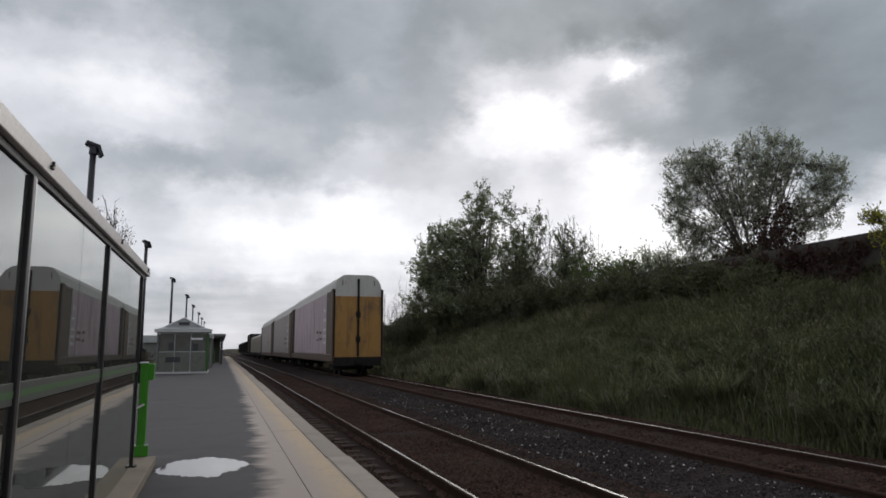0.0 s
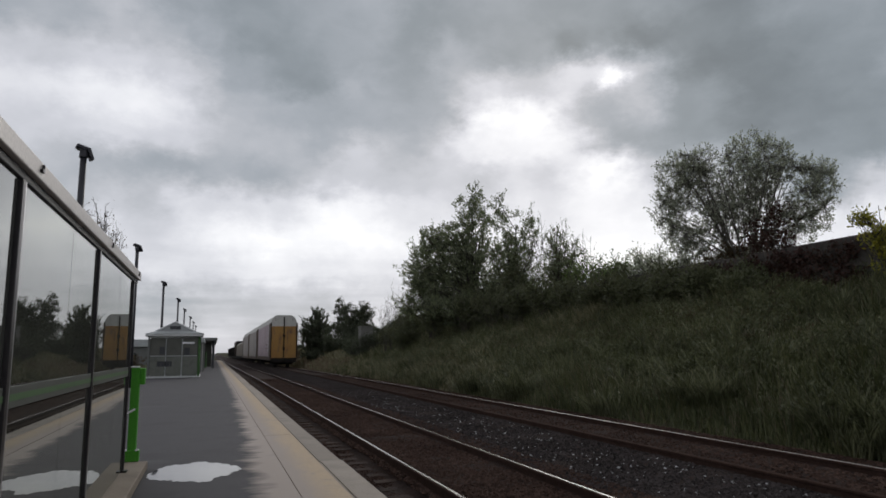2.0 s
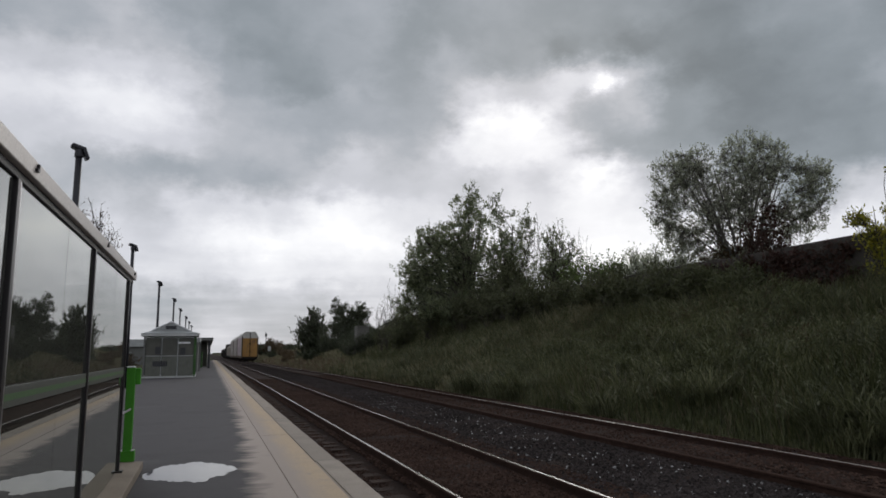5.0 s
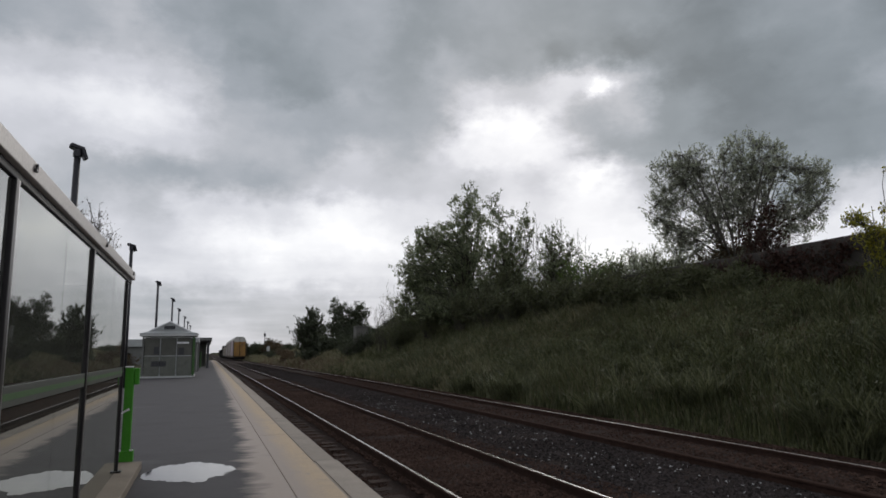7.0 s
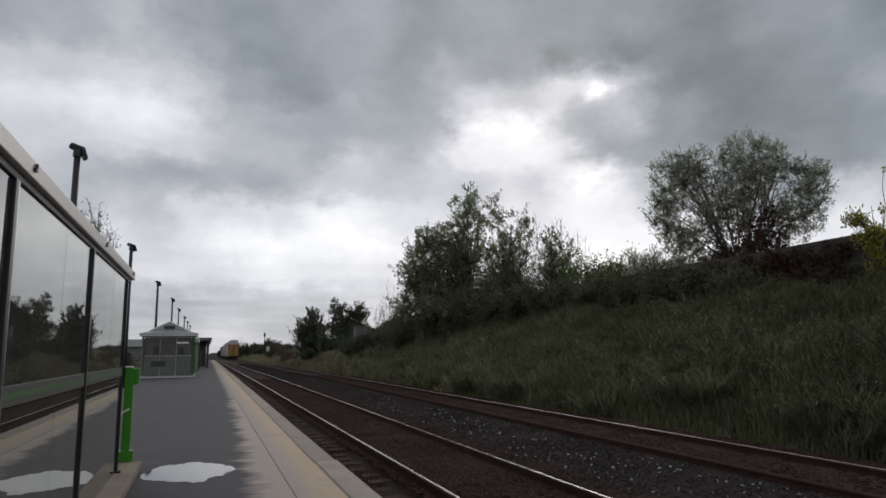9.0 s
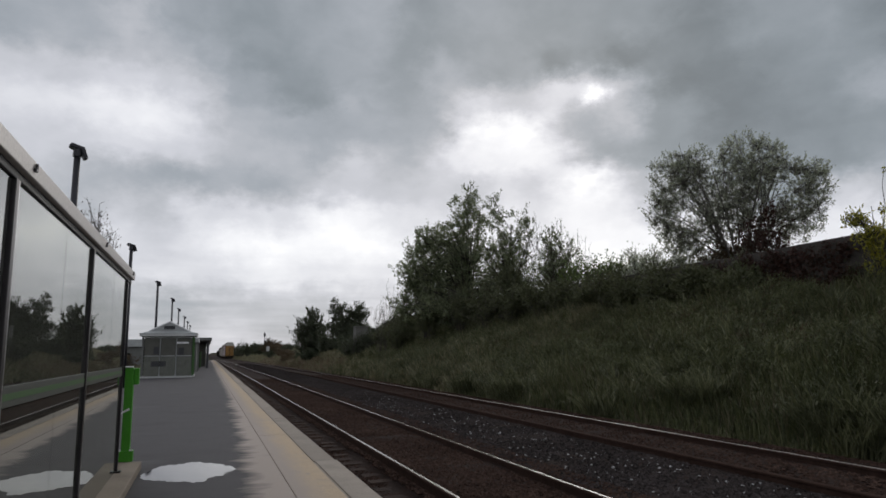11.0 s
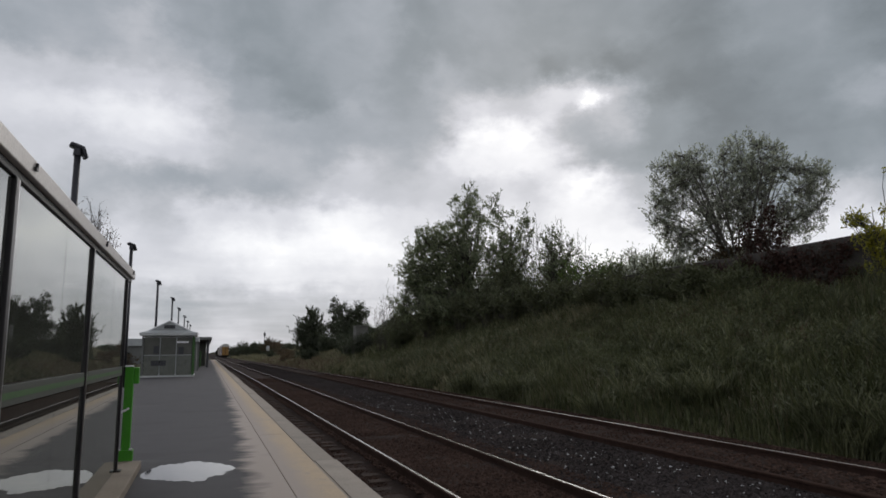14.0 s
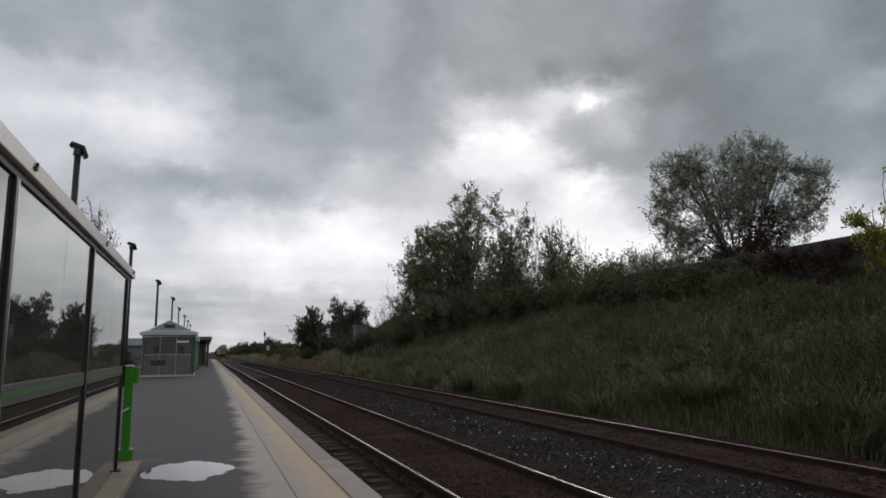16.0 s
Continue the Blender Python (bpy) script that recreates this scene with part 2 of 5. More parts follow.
ASPHALT = material("asphalt", [(0.039, 0.0355, 0.0385), (0.056, 0.0515, 0.0555), (0.047, 0.0435, 0.0465)], 0.9, 0.75, bump=0.25, fine=90, specular=0.35)
COPING = material("coping_concrete", [(0.235, 0.205, 0.172), (0.325, 0.28, 0.235)], 2.2, 0.88, bump=0.3, fine=50, by_object=0.2)
YELLOW = material("worn_yellow_paint", [(0.40, 0.31, 0.215), (0.44, 0.335, 0.225), (0.38, 0.31, 0.235)], 1.2, 0.8, bump=0.15, fine=70,
                  spots=((0.31, 0.265, 0.22), 5.0, 0.58), by_object=0.05)


def worn_strip(base, old):
    """Yellow paint worn away towards the deck side of the slab."""
    nodes = base.node_tree.nodes
    bsdf = nodes["Principled BSDF"]
    paint = bsdf.inputs["Base Color"].links[0].from_socket
    tc = nodes.new("ShaderNodeTexCoord")
    sep = nodes.new("ShaderNodeSeparateXYZ")
    put(tc.outputs["Object"], sep.inputs[0])
    rough_edge = noise_tex(nodes, vcalc(nodes, "MULTIPLY", tc.outputs["Object"], (3.0, 0.7, 1)), 1.6, 5.0, 0.65)
    at = calc(nodes, "ADD", sep.outputs[0], calc(nodes, "MULTIPLY_ADD", rough_edge, 0.30, -0.15))
    mask = ramp(nodes, calc(nodes, "SUBTRACT", at, 0.6), ((0.36, (0, 0, 0)), (0.60, (1, 1, 1))))
    put(mix(nodes, mask, old, paint), bsdf.inputs["Base Color"])


worn_strip(YELLOW, (0.35, 0.295, 0.255))
BALLAST = material("dark_ballast", [(0.0178, 0.0105, 0.0085), (0.0250, 0.0165, 0.0138), (0.0272, 0.0140, 0.0105)], 2.2, 0.95, bump=1.0, fine=22, specular=0.08)
STONE = material("ballast_stone", [(0.023, 0.0185, 0.0172), (0.043, 0.0365, 0.035)], 0.6, 0.9, bump=0.2, by_island=1.2, specular=0.1)
TRACK_STONE = material("oily_brown_stone", [(0.034, 0.0205, 0.016), (0.064, 0.041, 0.032)], 0.7, 0.95, bump=0.2, by_island=0.9, specular=0.08)
PALE_STONE = material("pale_stone", [(0.30, 0.30, 0.30), (0.42, 0.42, 0.42)], 9.0, 0.7, bump=0.2, by_island=0.7)
SLEEPER = material("creosoted_wood", [(0.028, 0.019, 0.0155), (0.054, 0.037, 0.029)], 3.0, 0.9, bump=0.5, fine=30, stretch=(1, 6, 6), by_object=0.5, specular=0.12)
RAIL_SIDE = material("rusty_rail_steel", [(0.034, 0.0215, 0.0175), (0.055, 0.034, 0.027)], 6.0, 0.9, specular=0.03, bump=0.3)
RAIL_TOP = material("polished_rail_head", [(0.08, 0.066, 0.058), (0.13, 0.11, 0.10)], 2.0, 0.22, metal=0.0, bump=0.03, stretch=(1, 0.2, 1), specular=0.7, rough_var=0.06)
RAIL_DULL = material("dull_rail_head", [(0.34, 0.30, 0.275), (0.44, 0.40, 0.37)], 2.0, 0.42, metal=0.15, bump=0.05, stretch=(1, 0.2, 1), specular=1.0, rough_var=0.06)
SOIL = material("embankment_soil", [(0.040, 0.036, 0.026), (0.055, 0.055, 0.032), (0.045, 0.05, 0.025)], 0.5, 0.95, bump=0.8, fine=8, specular=0.03)
FASCIA = material("beige_painted_metal", [(0.48, 0.445, 0.42), (0.55, 0.515, 0.49)], 1.5, 0.45, metal=0.1, bump=0.05, fine=60)
BRONZE = material("dark_anodised_frame", [(0.022, 0.02, 0.022), (0.04, 0.036, 0.038)], 2.0, 0.35, metal=0.6, bump=0.05)
ALU = material("bare_aluminium", [(0.42, 0.40, 0.42), (0.5, 0.49, 0.5)], 2.0, 0.35, metal=0.9, bump=0.05)
FADED_GREEN = material("faded_green_paint", [(0.035, 0.09, 0.025), (0.048, 0.12, 0.032)], 1.2, 0.6, bump=0.06)
DARK_GREY = material("dark_grey_rail", [(0.042, 0.049, 0.041), (0.062, 0.069, 0.058)], 1.2, 0.6, bump=0.05)
GREEN = material("green_powder_coat", [(0.045, 0.24, 0.012), (0.06, 0.30, 0.018)], 1.2, 0.45, bump=0.06)
KERB = material("tan_kerb_concrete", [(0.19, 0.155, 0.12), (0.265, 0.22, 0.17)], 2.5, 0.85, bump=0.3)
HUT = material("pale_hut_concrete", [(0.10, 0.098, 0.09), (0.15, 0.145, 0.132)], 1.5, 0.85, bump=0.2)
WHITE = material("white_paint", [(0.72, 0.72, 0.74), (0.8, 0.8, 0.8)], 2.0, 0.5, bump=0.05)
POLE = material("dark_pole_paint", [(0.022, 0.022, 0.027), (0.038, 0.038, 0.045)], 2.0, 0.45, metal=0.3, bump=0.05)
ROOF = material("pale_metal_roof", [(0.30, 0.315, 0.315), (0.38, 0.395, 0.395)], 1.5, 0.5, metal=0.2, bump=0.1)
FROSTED = material("grey_green_frosted_panel", [(0.085, 0.092, 0.075), (0.135, 0.142, 0.12), (0.10, 0.108, 0.09)], 1.8, 0.4, bump=0.05)
OLIVE = material("olive_grey_panel", [(0.065, 0.067, 0.055), (0.095, 0.096, 0.082)], 1.4, 0.4, bump=0.05)
CLADDING = material("grey_cladding", [(0.105, 0.108, 0.102), (0.15, 0.153, 0.146)], 1.0, 0.7, bump=0.1)
DARK_ROOF = material("dark_canopy_paint", [(0.03, 0.032, 0.036), (0.05, 0.05, 0.055)], 1.0, 0.6, bump=0.1)
WALL = material("weathered_concrete_wall", [(0.040, 0.035, 0.031), (0.066, 0.059, 0.052), (0.115, 0.106, 0.093)], 0.28, 0.9, bump=0.5, fine=20, by_object=0.15)
WILLOW_BARK = material("pale_willow_bark", [(0.085, 0.08, 0.07), (0.13, 0.12, 0.105)], 5.0, 0.9, bump=0.4, fine=30, stretch=(1, 1, 0.25))
BARK = material("grey_bark", [(0.045, 0.038, 0.032), (0.085, 0.075, 0.065)], 5.0, 0.9, bump=0.6, fine=30, stretch=(1, 1, 0.25))
LEAF_DARK = leaf_material("dark_green_leaves", [(0.08, 0.098, 0.058), (0.165, 0.185, 0.12), (0.25, 0.268, 0.195)], rough=0.5, through=0.55)
LEAF_FAR = leaf_material("blackish_green_far_leaves", [(0.035, 0.042, 0.028), (0.06, 0.07, 0.044), (0.09, 0.10, 0.066)], through=0.25)
LEAF_HEDGE = leaf_material("blackish_green_hedge_leaves", [(0.050, 0.057, 0.029), (0.085, 0.093, 0.048), (0.115, 0.113, 0.063)], through=0.2)
LEAF_WILLOW = leaf_material("grey_green_willow_leaves", [(0.18, 0.192, 0.16), (0.275, 0.288, 0.245), (0.40, 0.408, 0.36)], rough=0.45, through=0.6)
LEAF_LIGHT = leaf_material("fresh_green_leaves", [(0.05, 0.085, 0.02), (0.085, 0.125, 0.032), (0.12, 0.15, 0.05)], through=0.35)
LEAF_YELLOW = leaf_material("yellowing_leaves", [(0.15, 0.17, 0.03), (0.29, 0.27, 0.04), (0.40, 0.33, 0.05)], through=0.4)
LEAF_RED = leaf_material("dark_red_creeper_leaves", [(0.030, 0.016, 0.012), (0.048, 0.020, 0.015), (0.036, 0.030, 0.016)], through=0.15)
LEAF_RUST = leaf_material("rust_brown_leaves", [(0.055, 0.038, 0.024), (0.085, 0.058, 0.036), (0.07, 0.062, 0.034)])
GRASS = leaf_material("tall_meadow_grass", [(0.022, 0.027, 0.012), (0.068, 0.077, 0.033), (0.17, 0.172, 0.088)], through=0.2)
# The palest stop also paints in the glints on the blades.
GRASS_PALE = leaf_material("grey_green_tussock_grass", [(0.026, 0.030, 0.016), (0.092, 0.098, 0.055), (0.27, 0.272, 0.175)], rough=0.5, through=0.3)
GRASS_FAR = leaf_material("straw_and_green_grass", [(0.105, 0.105, 0.06), (0.18, 0.168, 0.10), (0.27, 0.24, 0.165)], through=0.2)
RUST_GRASS = leaf_material("rust_brown_grass", [(0.10, 0.072, 0.048), (0.16, 0.118, 0.08), (0.22, 0.17, 0.12)], through=0.2)
# Pale seed heads, whose bright colour doubles as glints in the grass.
PALE_WEED = leaf_material("pale_seeding_glinting_weed", [(0.07, 0.08, 0.045), (0.125, 0.135, 0.082), (0.225, 0.225, 0.15)], rough=0.5, through=0.3)
GRASS_DRY = leaf_material("dry_grass_heads", [(0.11, 0.09, 0.06), (0.15, 0.125, 0.085), (0.2, 0.17, 0.12)], through=0.2)
PINK = material("faded_mauve_car_side", [(0.29, 0.22, 0.245), (0.37, 0.29, 0.315), (0.33, 0.262, 0.28)], 0.8, 0.6, bump=0.05, stretch=(1, 1, 0.15),
                spots=((0.20, 0.145, 0.13), 1.8, 0.515))
BEIGE_SIDE = material("faded_beige_car_side", [(0.195, 0.172, 0.152), (0.255, 0.232, 0.205), (0.22, 0.198, 0.175)], 0.8, 0.65, bump=0.05, stretch=(1, 1, 0.15),
                      spots=((0.17, 0.14, 0.115), 2.0, 0.58))
CAR_WHITE = material("dirty_white_car_paint", [(0.42, 0.43, 0.43), (0.52, 0.53, 0.52)], 1.2, 0.6, bump=0.05, stretch=(1, 1, 0.3))
CAR_YELLOW = material("rusty_yellow_door_paint", [(0.235, 0.118, 0.028), (0.29, 0.16, 0.042), (0.20, 0.092, 0.033)], 0.7, 0.65, bump=0.05,
                      stretch=(1, 1, 0.4), spots=((0.13, 0.08, 0.045), 1.6, 0.525))
CAR_HOOD = material("grimy_white_hood_paint", [(0.33, 0.325, 0.30), (0.42, 0.415, 0.39), (0.37, 0.36, 0.33)], 1.2, 0.65, bump=0.05, stretch=(1, 1, 0.3), spots=((0.22, 0.20, 0.17), 2.2, 0.58))
CAR_BROWN = material("brown_car_frame", [(0.065, 0.042, 0.028), (0.10, 0.066, 0.042)], 1.5, 0.7, bump=0.1)
CAR_POST = material("rusty_mauve_side_post", [(0.29, 0.23, 0.25), (0.35, 0.285, 0.305)], 1.5, 0.7, bump=0.1)
CAR_DARK = material("grimy_black_steel", [(0.011, 0.0095, 0.009), (0.022, 0.019, 0.017)], 2.0, 0.85, metal=0.0, specular=0.15, bump=0.2)
CAR_GREY = material("grey_hopper_paint", [(0.25, 0.23, 0.20), (0.33, 0.305, 0.27)], 0.8, 0.65, bump=0.05, stretch=(1, 1, 0.25))
GLASS = glass_material("coated_shelter_glass", (0.34, 0.40, 0.36), 2.4, 0.5, 0.065, 0.22)
GLASS_FAR = glass_material("clear_shelter_glass", (0.55, 0.62, 0.58), 1.5, 0.8)


def water_material():
    m = bpy.data.materials.new("still_rain_water")
    m.use_nodes = True
    b = m.node_tree.nodes["Principled BSDF"]
    b.inputs["Base Color"].default_value = (0.05, 0.05, 0.055, 1)
    b.inputs["Roughness"].default_value, b.inputs["IOR"].default_value = 0.03, 1.33
    return m


WATER = water_material()

# ---- building helpers ----


def link_mesh(name, verts, faces, mats, parent=None, label="", index=None, smooth=False):
    me = bpy.data.meshes.new(name)
    me.from_pydata([tuple(v) for v in verts], [], [tuple(f) for f in faces])
    for m in mats if isinstance(mats, (list, tuple)) else [mats]:
        me.materials.append(m)
    if index is not None:
        me.polygons.foreach_set("material_index", np.asarray(index, dtype=np.int32))
    if smooth:
        me.polygons.foreach_set("use_smooth", np.ones(len(me.polygons), dtype=bool))
    me.update()
    ob = new(name, me)
    ob.parent = parent
    if label:
        ob["label"] = label
    return ob


def part(name, bm, mat, parent=None, label="", smooth=False):
    """Links a bmesh as one mesh object."""
    me = bpy.data.meshes.new(name)
    bm.to_mesh(me)
    bm.free()
    for m in mat if isinstance(mat, (list, tuple)) else [mat]:
        me.materials.append(m)
    if smooth:
        me.polygons.foreach_set("use_smooth", np.ones(len(me.polygons), dtype=bool))
    ob = new(name, me)
    ob.parent = parent
    if label:
        ob["label"] = label
    return ob


def add_box(bm, x0, x1, y0, y1, z0, z1, bevel=0.0, mat=0):
    m = Matrix.Translation(((x0 + x1) / 2, (y0 + y1) / 2, (z0 + z1) / 2)) @ Matrix.Diagonal((x1 - x0, y1 - y0, z1 - z0, 1))
    made = bmesh.ops.create_cube(bm, size=1, matrix=m)["verts"]
    faces = {f for v in made for f in v.link_faces}
    for f in faces:
        f.material_index = mat
    if bevel:
        edges = list({e for v in made for e in v.link_edges})
        bmesh.ops.bevel(bm, geom=edges, offset=bevel, segments=2, profile=0.5, affect="EDGES")
    return bm


def box(x0, x1, y0, y1, z0, z1, bevel=0.0):
    return add_box(bmesh.new(), x0, x1, y0, y1, z0, z1, bevel)


def add_tube(bm, p0, p1, r0, r1, sides=8):
    p0, p1 = Vector(p0), Vector(p1)
    d = p1 - p0
    m = Matrix.Translation((p0 + p1) / 2) @ d.to_track_quat("Z", "Y").to_matrix().to_4x4()
    bmesh.ops.create_cone(bm, cap_ends=True, segments=sides, radius1=r0, radius2=max(r1, 1e-4), depth=d.length, matrix=m)
    return bm


def tube(p0, p1, r0, r1=None, sides=8):
    return add_tube(bmesh.new(), p0, p1, r0, r0 if r1 is None else r1, sides)


def thing(name, at, label, category, group="", kind="", turn=0.0):
    ob = new(name)
    ob.empty_display_size = 0.1
    ob.matrix_basis = pose(*at, 0, 0, turn)
    return tagged(ob, label, category, group, kind)


def prism(profile, y0, y1):
    """A closed outline in x, z drawn along y."""
    n = len(profile)
    verts = [(x, y, z) for y in (y0, y1) for x, z in profile]
    faces = [(i, (i + 1) % n, n + (i + 1) % n, n + i) for i in range(n)] + [tuple(range(n))[::-1], tuple(range(n, 2 * n))]
    return verts, faces


# ---- ground ----
X_WALL = 18.0
BANK_TOP = 3.75


def dip(y):
    """The line falls gently away beyond the first shelter."""
    return 0.003 * max(0.0, min(y, 420.0) - 40.0)


def ground_z(x, y):
    return level_z(x, y) - dip(y)


def level_z(x, y):
    bump = 0.16 * noise.noise((x * 0.35, y * 0.22, 0.0)) + 0.10 * noise.noise((x * 0.9, y * 0.7, 3.0))
    if x < -4.6:
        return -0.25 + 0.2 * bump
    if x < 9.3:
        return -0.52
    s = min(1.0, max(0.0, (x - 9.6) / (X_WALL - 0.4 - 9.6)))
    fall = 1.0 - 0.30 * min(1.0, max(0.0, (y - 70) / 90))
    if x > X_WALL:
        return BANK_TOP - 1.3 * min(1.0, max(0.0, (y - 60) / 25)) + 0.3 * bump
    rise = (s ** 1.1) * 3.45 * fall
    return -0.48 + rise + bump * min(1.0, s * 6)


def build_ground():
    xs = [-2500, -900, -300, -120, -60, -30, -15, -8, -4.8, -4.5, 1.9, 5.0, 9.2, 9.7] + [10.2 + 0.5 * i for i in range(16)] + [17.97, 18.03, 18.6, 19.5, 22, 26, 34, 50, 100, 300, 900, 2500]
    ys = [-1500, -400, -120, -50, -20] + [-10 + 1.0 * i for i in range(100)] + [90 + 6 * i for i in range(20)] + [240, 320, 420, 700, 1100, 1700, 2600]
    verts = [(x, y, ground_z(x, y)) for y in ys for x in xs]
    w = len(xs)
    faces = [(j * w + i, j * w + i + 1, (j + 1) * w + i + 1, (j + 1) * w + i) for j in range(len(ys) - 1) for i in range(w - 1)]
    ob = link_mesh("ground", verts, faces, SOIL, smooth=True)
    tagged(ob, "dark soil ground rising into a grassy embankment beside tracks", "ground", kind="structure")


build_ground()

# ballast bed under both tracks, with a shoulder on each side


def build_bed():
    ys = [-15 + 0.75 * i for i in range(30)] + [7.5 + 0.3 * i for i in range(120)] + [43.5 + 1.5 * i for i in range(36)] + [100, 140, 200, 300, 420, 900, 1500]
    xs = [1.66, 1.9, 2.3, 2.9, 3.6, 4.3, 5.0, 5.7, 6.4, 7.0, 7.6, 8.3, 9.0, 9.4, 9.9, 10.3]
    verts = []
    for y in ys:
        for x in xs:
            z = (-0.308 if x > 2.5 else -0.405) + 0.03 * noise.noise((x * 1.7, y * 1.1, 1.0)) + 0.015 * noise.noise((x * 4.1, y * 3.3, 4.0)) - (0.16 * max(0, (x - 9.3)) if x > 9.3 else 0) - dip(y)
            verts.append((x, y, z))
    w = len(xs)
    faces = [(j * w + i, j * w + i + 1, (j + 1) * w + i + 1, (j + 1) * w + i) for j in range(len(ys) - 1) for i in range(w - 1)]
    ob = link_mesh("ballast_bed", verts, faces, BALLAST, smooth=True)
    tagged(ob, "dark oily crushed stone ballast bed under the tracks", "ballast", kind="structure")


build_bed()


def scatter_stones(name, mat, count, areas, size, seed, label):
    rng = np.random.default_rng(seed)
    base = np.array([(1, 0, 0), (-1, 0, 0), (0, 1, 0), (0, -1, 0), (0, 0, 1), (0, 0, -1)], float)
    tri = np.array([(0, 2, 4), (2, 1, 4), (1, 3, 4), (3, 0, 4), (2, 0, 5), (1, 2, 5), (3, 1, 5), (0, 3, 5)])
    pick = rng.integers(0, len(areas), count)
    a = np.array(areas)[pick]
    u = rng.random((count, 2))
    x = a[:, 0] + (a[:, 1] - a[:, 0]) * u[:, 0]
    y = a[:, 2] + (a[:, 3] - a[:, 2]) * u[:, 1] ** 1.6
    s = size * (0.5 + rng.random((count, 3)) * 0.9)
    ang = rng.random(count) * 6.28
    v = base[None] * s[:, None, :] + (rng.random((count, 6, 3)) - 0.5) * size * 0.5
    c, sn = np.cos(ang)[:, None], np.sin(ang)[:, None]
    vx, vy = v[..., 0] * c - v[..., 1] * sn, v[..., 0] * sn + v[..., 1] * c
    z = np.where(x < 2.45, -0.405, -0.303) - 0.16 * np.maximum(0, x - 9.3)
    verts = np.stack([vx + x[:, None], vy + y[:, None], v[..., 2] * 0.7 + z[:, None]], -1).reshape(-1, 3)
    faces = (tri[None] + 6 * np.arange(count)[:, None, None]).reshape(-1, 3)
    ob = link_mesh(name, verts.tolist(), faces.tolist(), mat)
    tagged(ob, label, "stones", kind="stuff")


scatter_stones("ballast_stones", STONE, 36000, ((4.5, 6.8, 5, 50), (4.5, 6.8, 5, 50), (4.9, 6.8, 5, 50), (4.4, 6.8, 40, 110)), 0.031, 3,
               "loose dark grey crushed stones between the rails")
scatter_stones("track_stones", TRACK_STONE, 52000, ((1.7, 2.6, 4, 45), (2.75, 4.1, 5, 45), (2.75, 4.1, 5, 30), (4.2, 4.9, 5, 40), (6.9, 8.3, 5, 50), (8.4, 9.8, 6, 50)), 0.029, 6,
               "oily brown crushed stones under and beside the rails")
scatter_stones("pale_stones", PALE_STONE, 520, ((5.0, 6.7, 5, 22), (4.8, 6.7, 5, 26), (4.8, 6.7, 8, 30)), 0.022, 4,
               "scattered pale stones lying on dark ballast")

# ---- tracks ----
RAIL = [(-0.075, -0.165), (0.075, -0.165), (0.075, -0.15), (0.012, -0.13), (0.012, -0.045), (0.036, -0.035), (0.036, -0.010), (0.020, 0.0),
        (-0.020, 0.0), (-0.036, -0.010), (-0.036, -0.035), (-0.012, -0.045), (-0.012, -0.13), (-0.075, -0.15)]
TRACKS = (3.425, 7.655)
RAIL_Z = -0.20


def sleeper_mesh():
    bm = box(-1.28, 1.28, -0.11, 0.11, -0.17, 0.0, 0.012)
    me = bpy.data.meshes.new("sleeper")
    bm.to_mesh(me)
    bm.free()
    me.materials.append(SLEEPER)
    return me


def tie_plate_mesh():
    me = bpy.data.meshes.new("tie_plate")
    bm = box(-0.17, 0.17, -0.09, 0.09, 0.0, 0.015, 0.003)
    for sx in (-0.11, 0.11):
        add_box(bm, sx - 0.015, sx + 0.015, -0.05, -0.02, 0.015, 0.045)
        add_box(bm, sx - 0.015, sx + 0.015, 0.02, 0.05, 0.015, 0.045)
    bm.to_mesh(me)
    bm.free()
    me.materials.append(RAIL_SIDE)
    return me


def build_track(xc, heads, label):
    t = thing("railway_track", (xc, 0, 0), label, "railway track", "railway tracks", "structure")
    for sx, top in ((-0.7525, heads[0]), (0.7525, heads[1])):
        n, at = len(RAIL), (-40, 40, 420, 1500)
        verts = [(x + sx, y, z + RAIL_Z - dip(y)) for y in at for x, z in RAIL]
        faces = [(k * n + i, k * n + (i + 1) % n, (k + 1) * n + (i + 1) % n, (k + 1) * n + i) for k in range(3) for i in range(n)]
        index = [1 if i % n == 7 else 0 for i in range(len(faces))]
        link_mesh("rail", verts, faces, [RAIL_SIDE, top], t, index=index)
    sm, pm = sleeper_mesh(), tie_plate_mesh()
    rng = random.Random(int(xc * 10))
    rest_v, rest_f = [], []
    for i in range(520):
        y = -9.0 + 0.54 * i + rng.uniform(-0.03, 0.03)
        z = RAIL_Z - 0.18 - dip(y) + rng.uniform(-0.012, 0.004)
        turn = rng.uniform(-1.2, 1.2)
        if i < 145:
            s = new("sleeper", sm)
            s.parent = t
            s.matrix_basis = pose(rng.uniform(-0.05, 0.05), y, z, 0, 0, turn)
            if i < 65:
                for sx in (-0.7525, 0.7525):
                    p = new("tie_plate", pm)
                    p.parent = t
                    p.matrix_basis = pose(sx, y, z, 0, 0, turn)
        else:
            n = len(rest_v)
            rest_v += [(sx * 1.28, y + sy * 0.11, zz) for zz in (z - 0.17, z) for sx, sy in ((-1, -1), (1, -1), (1, 1), (-1, 1))]
            rest_f += [tuple(n + k for k in q) for q in ((4, 5, 6, 7), (0, 1, 5, 4), (1, 2, 6, 5), (2, 3, 7, 6), (3, 0, 4, 7))]
    far = link_mesh("far_sleepers", rest_v, rest_f, SLEEPER, t)
    tagged(far, kind="stuff")


build_track(TRACKS[0], (RAIL_TOP, RAIL_TOP), "railway track with bright worn rails on dark wooden sleepers")
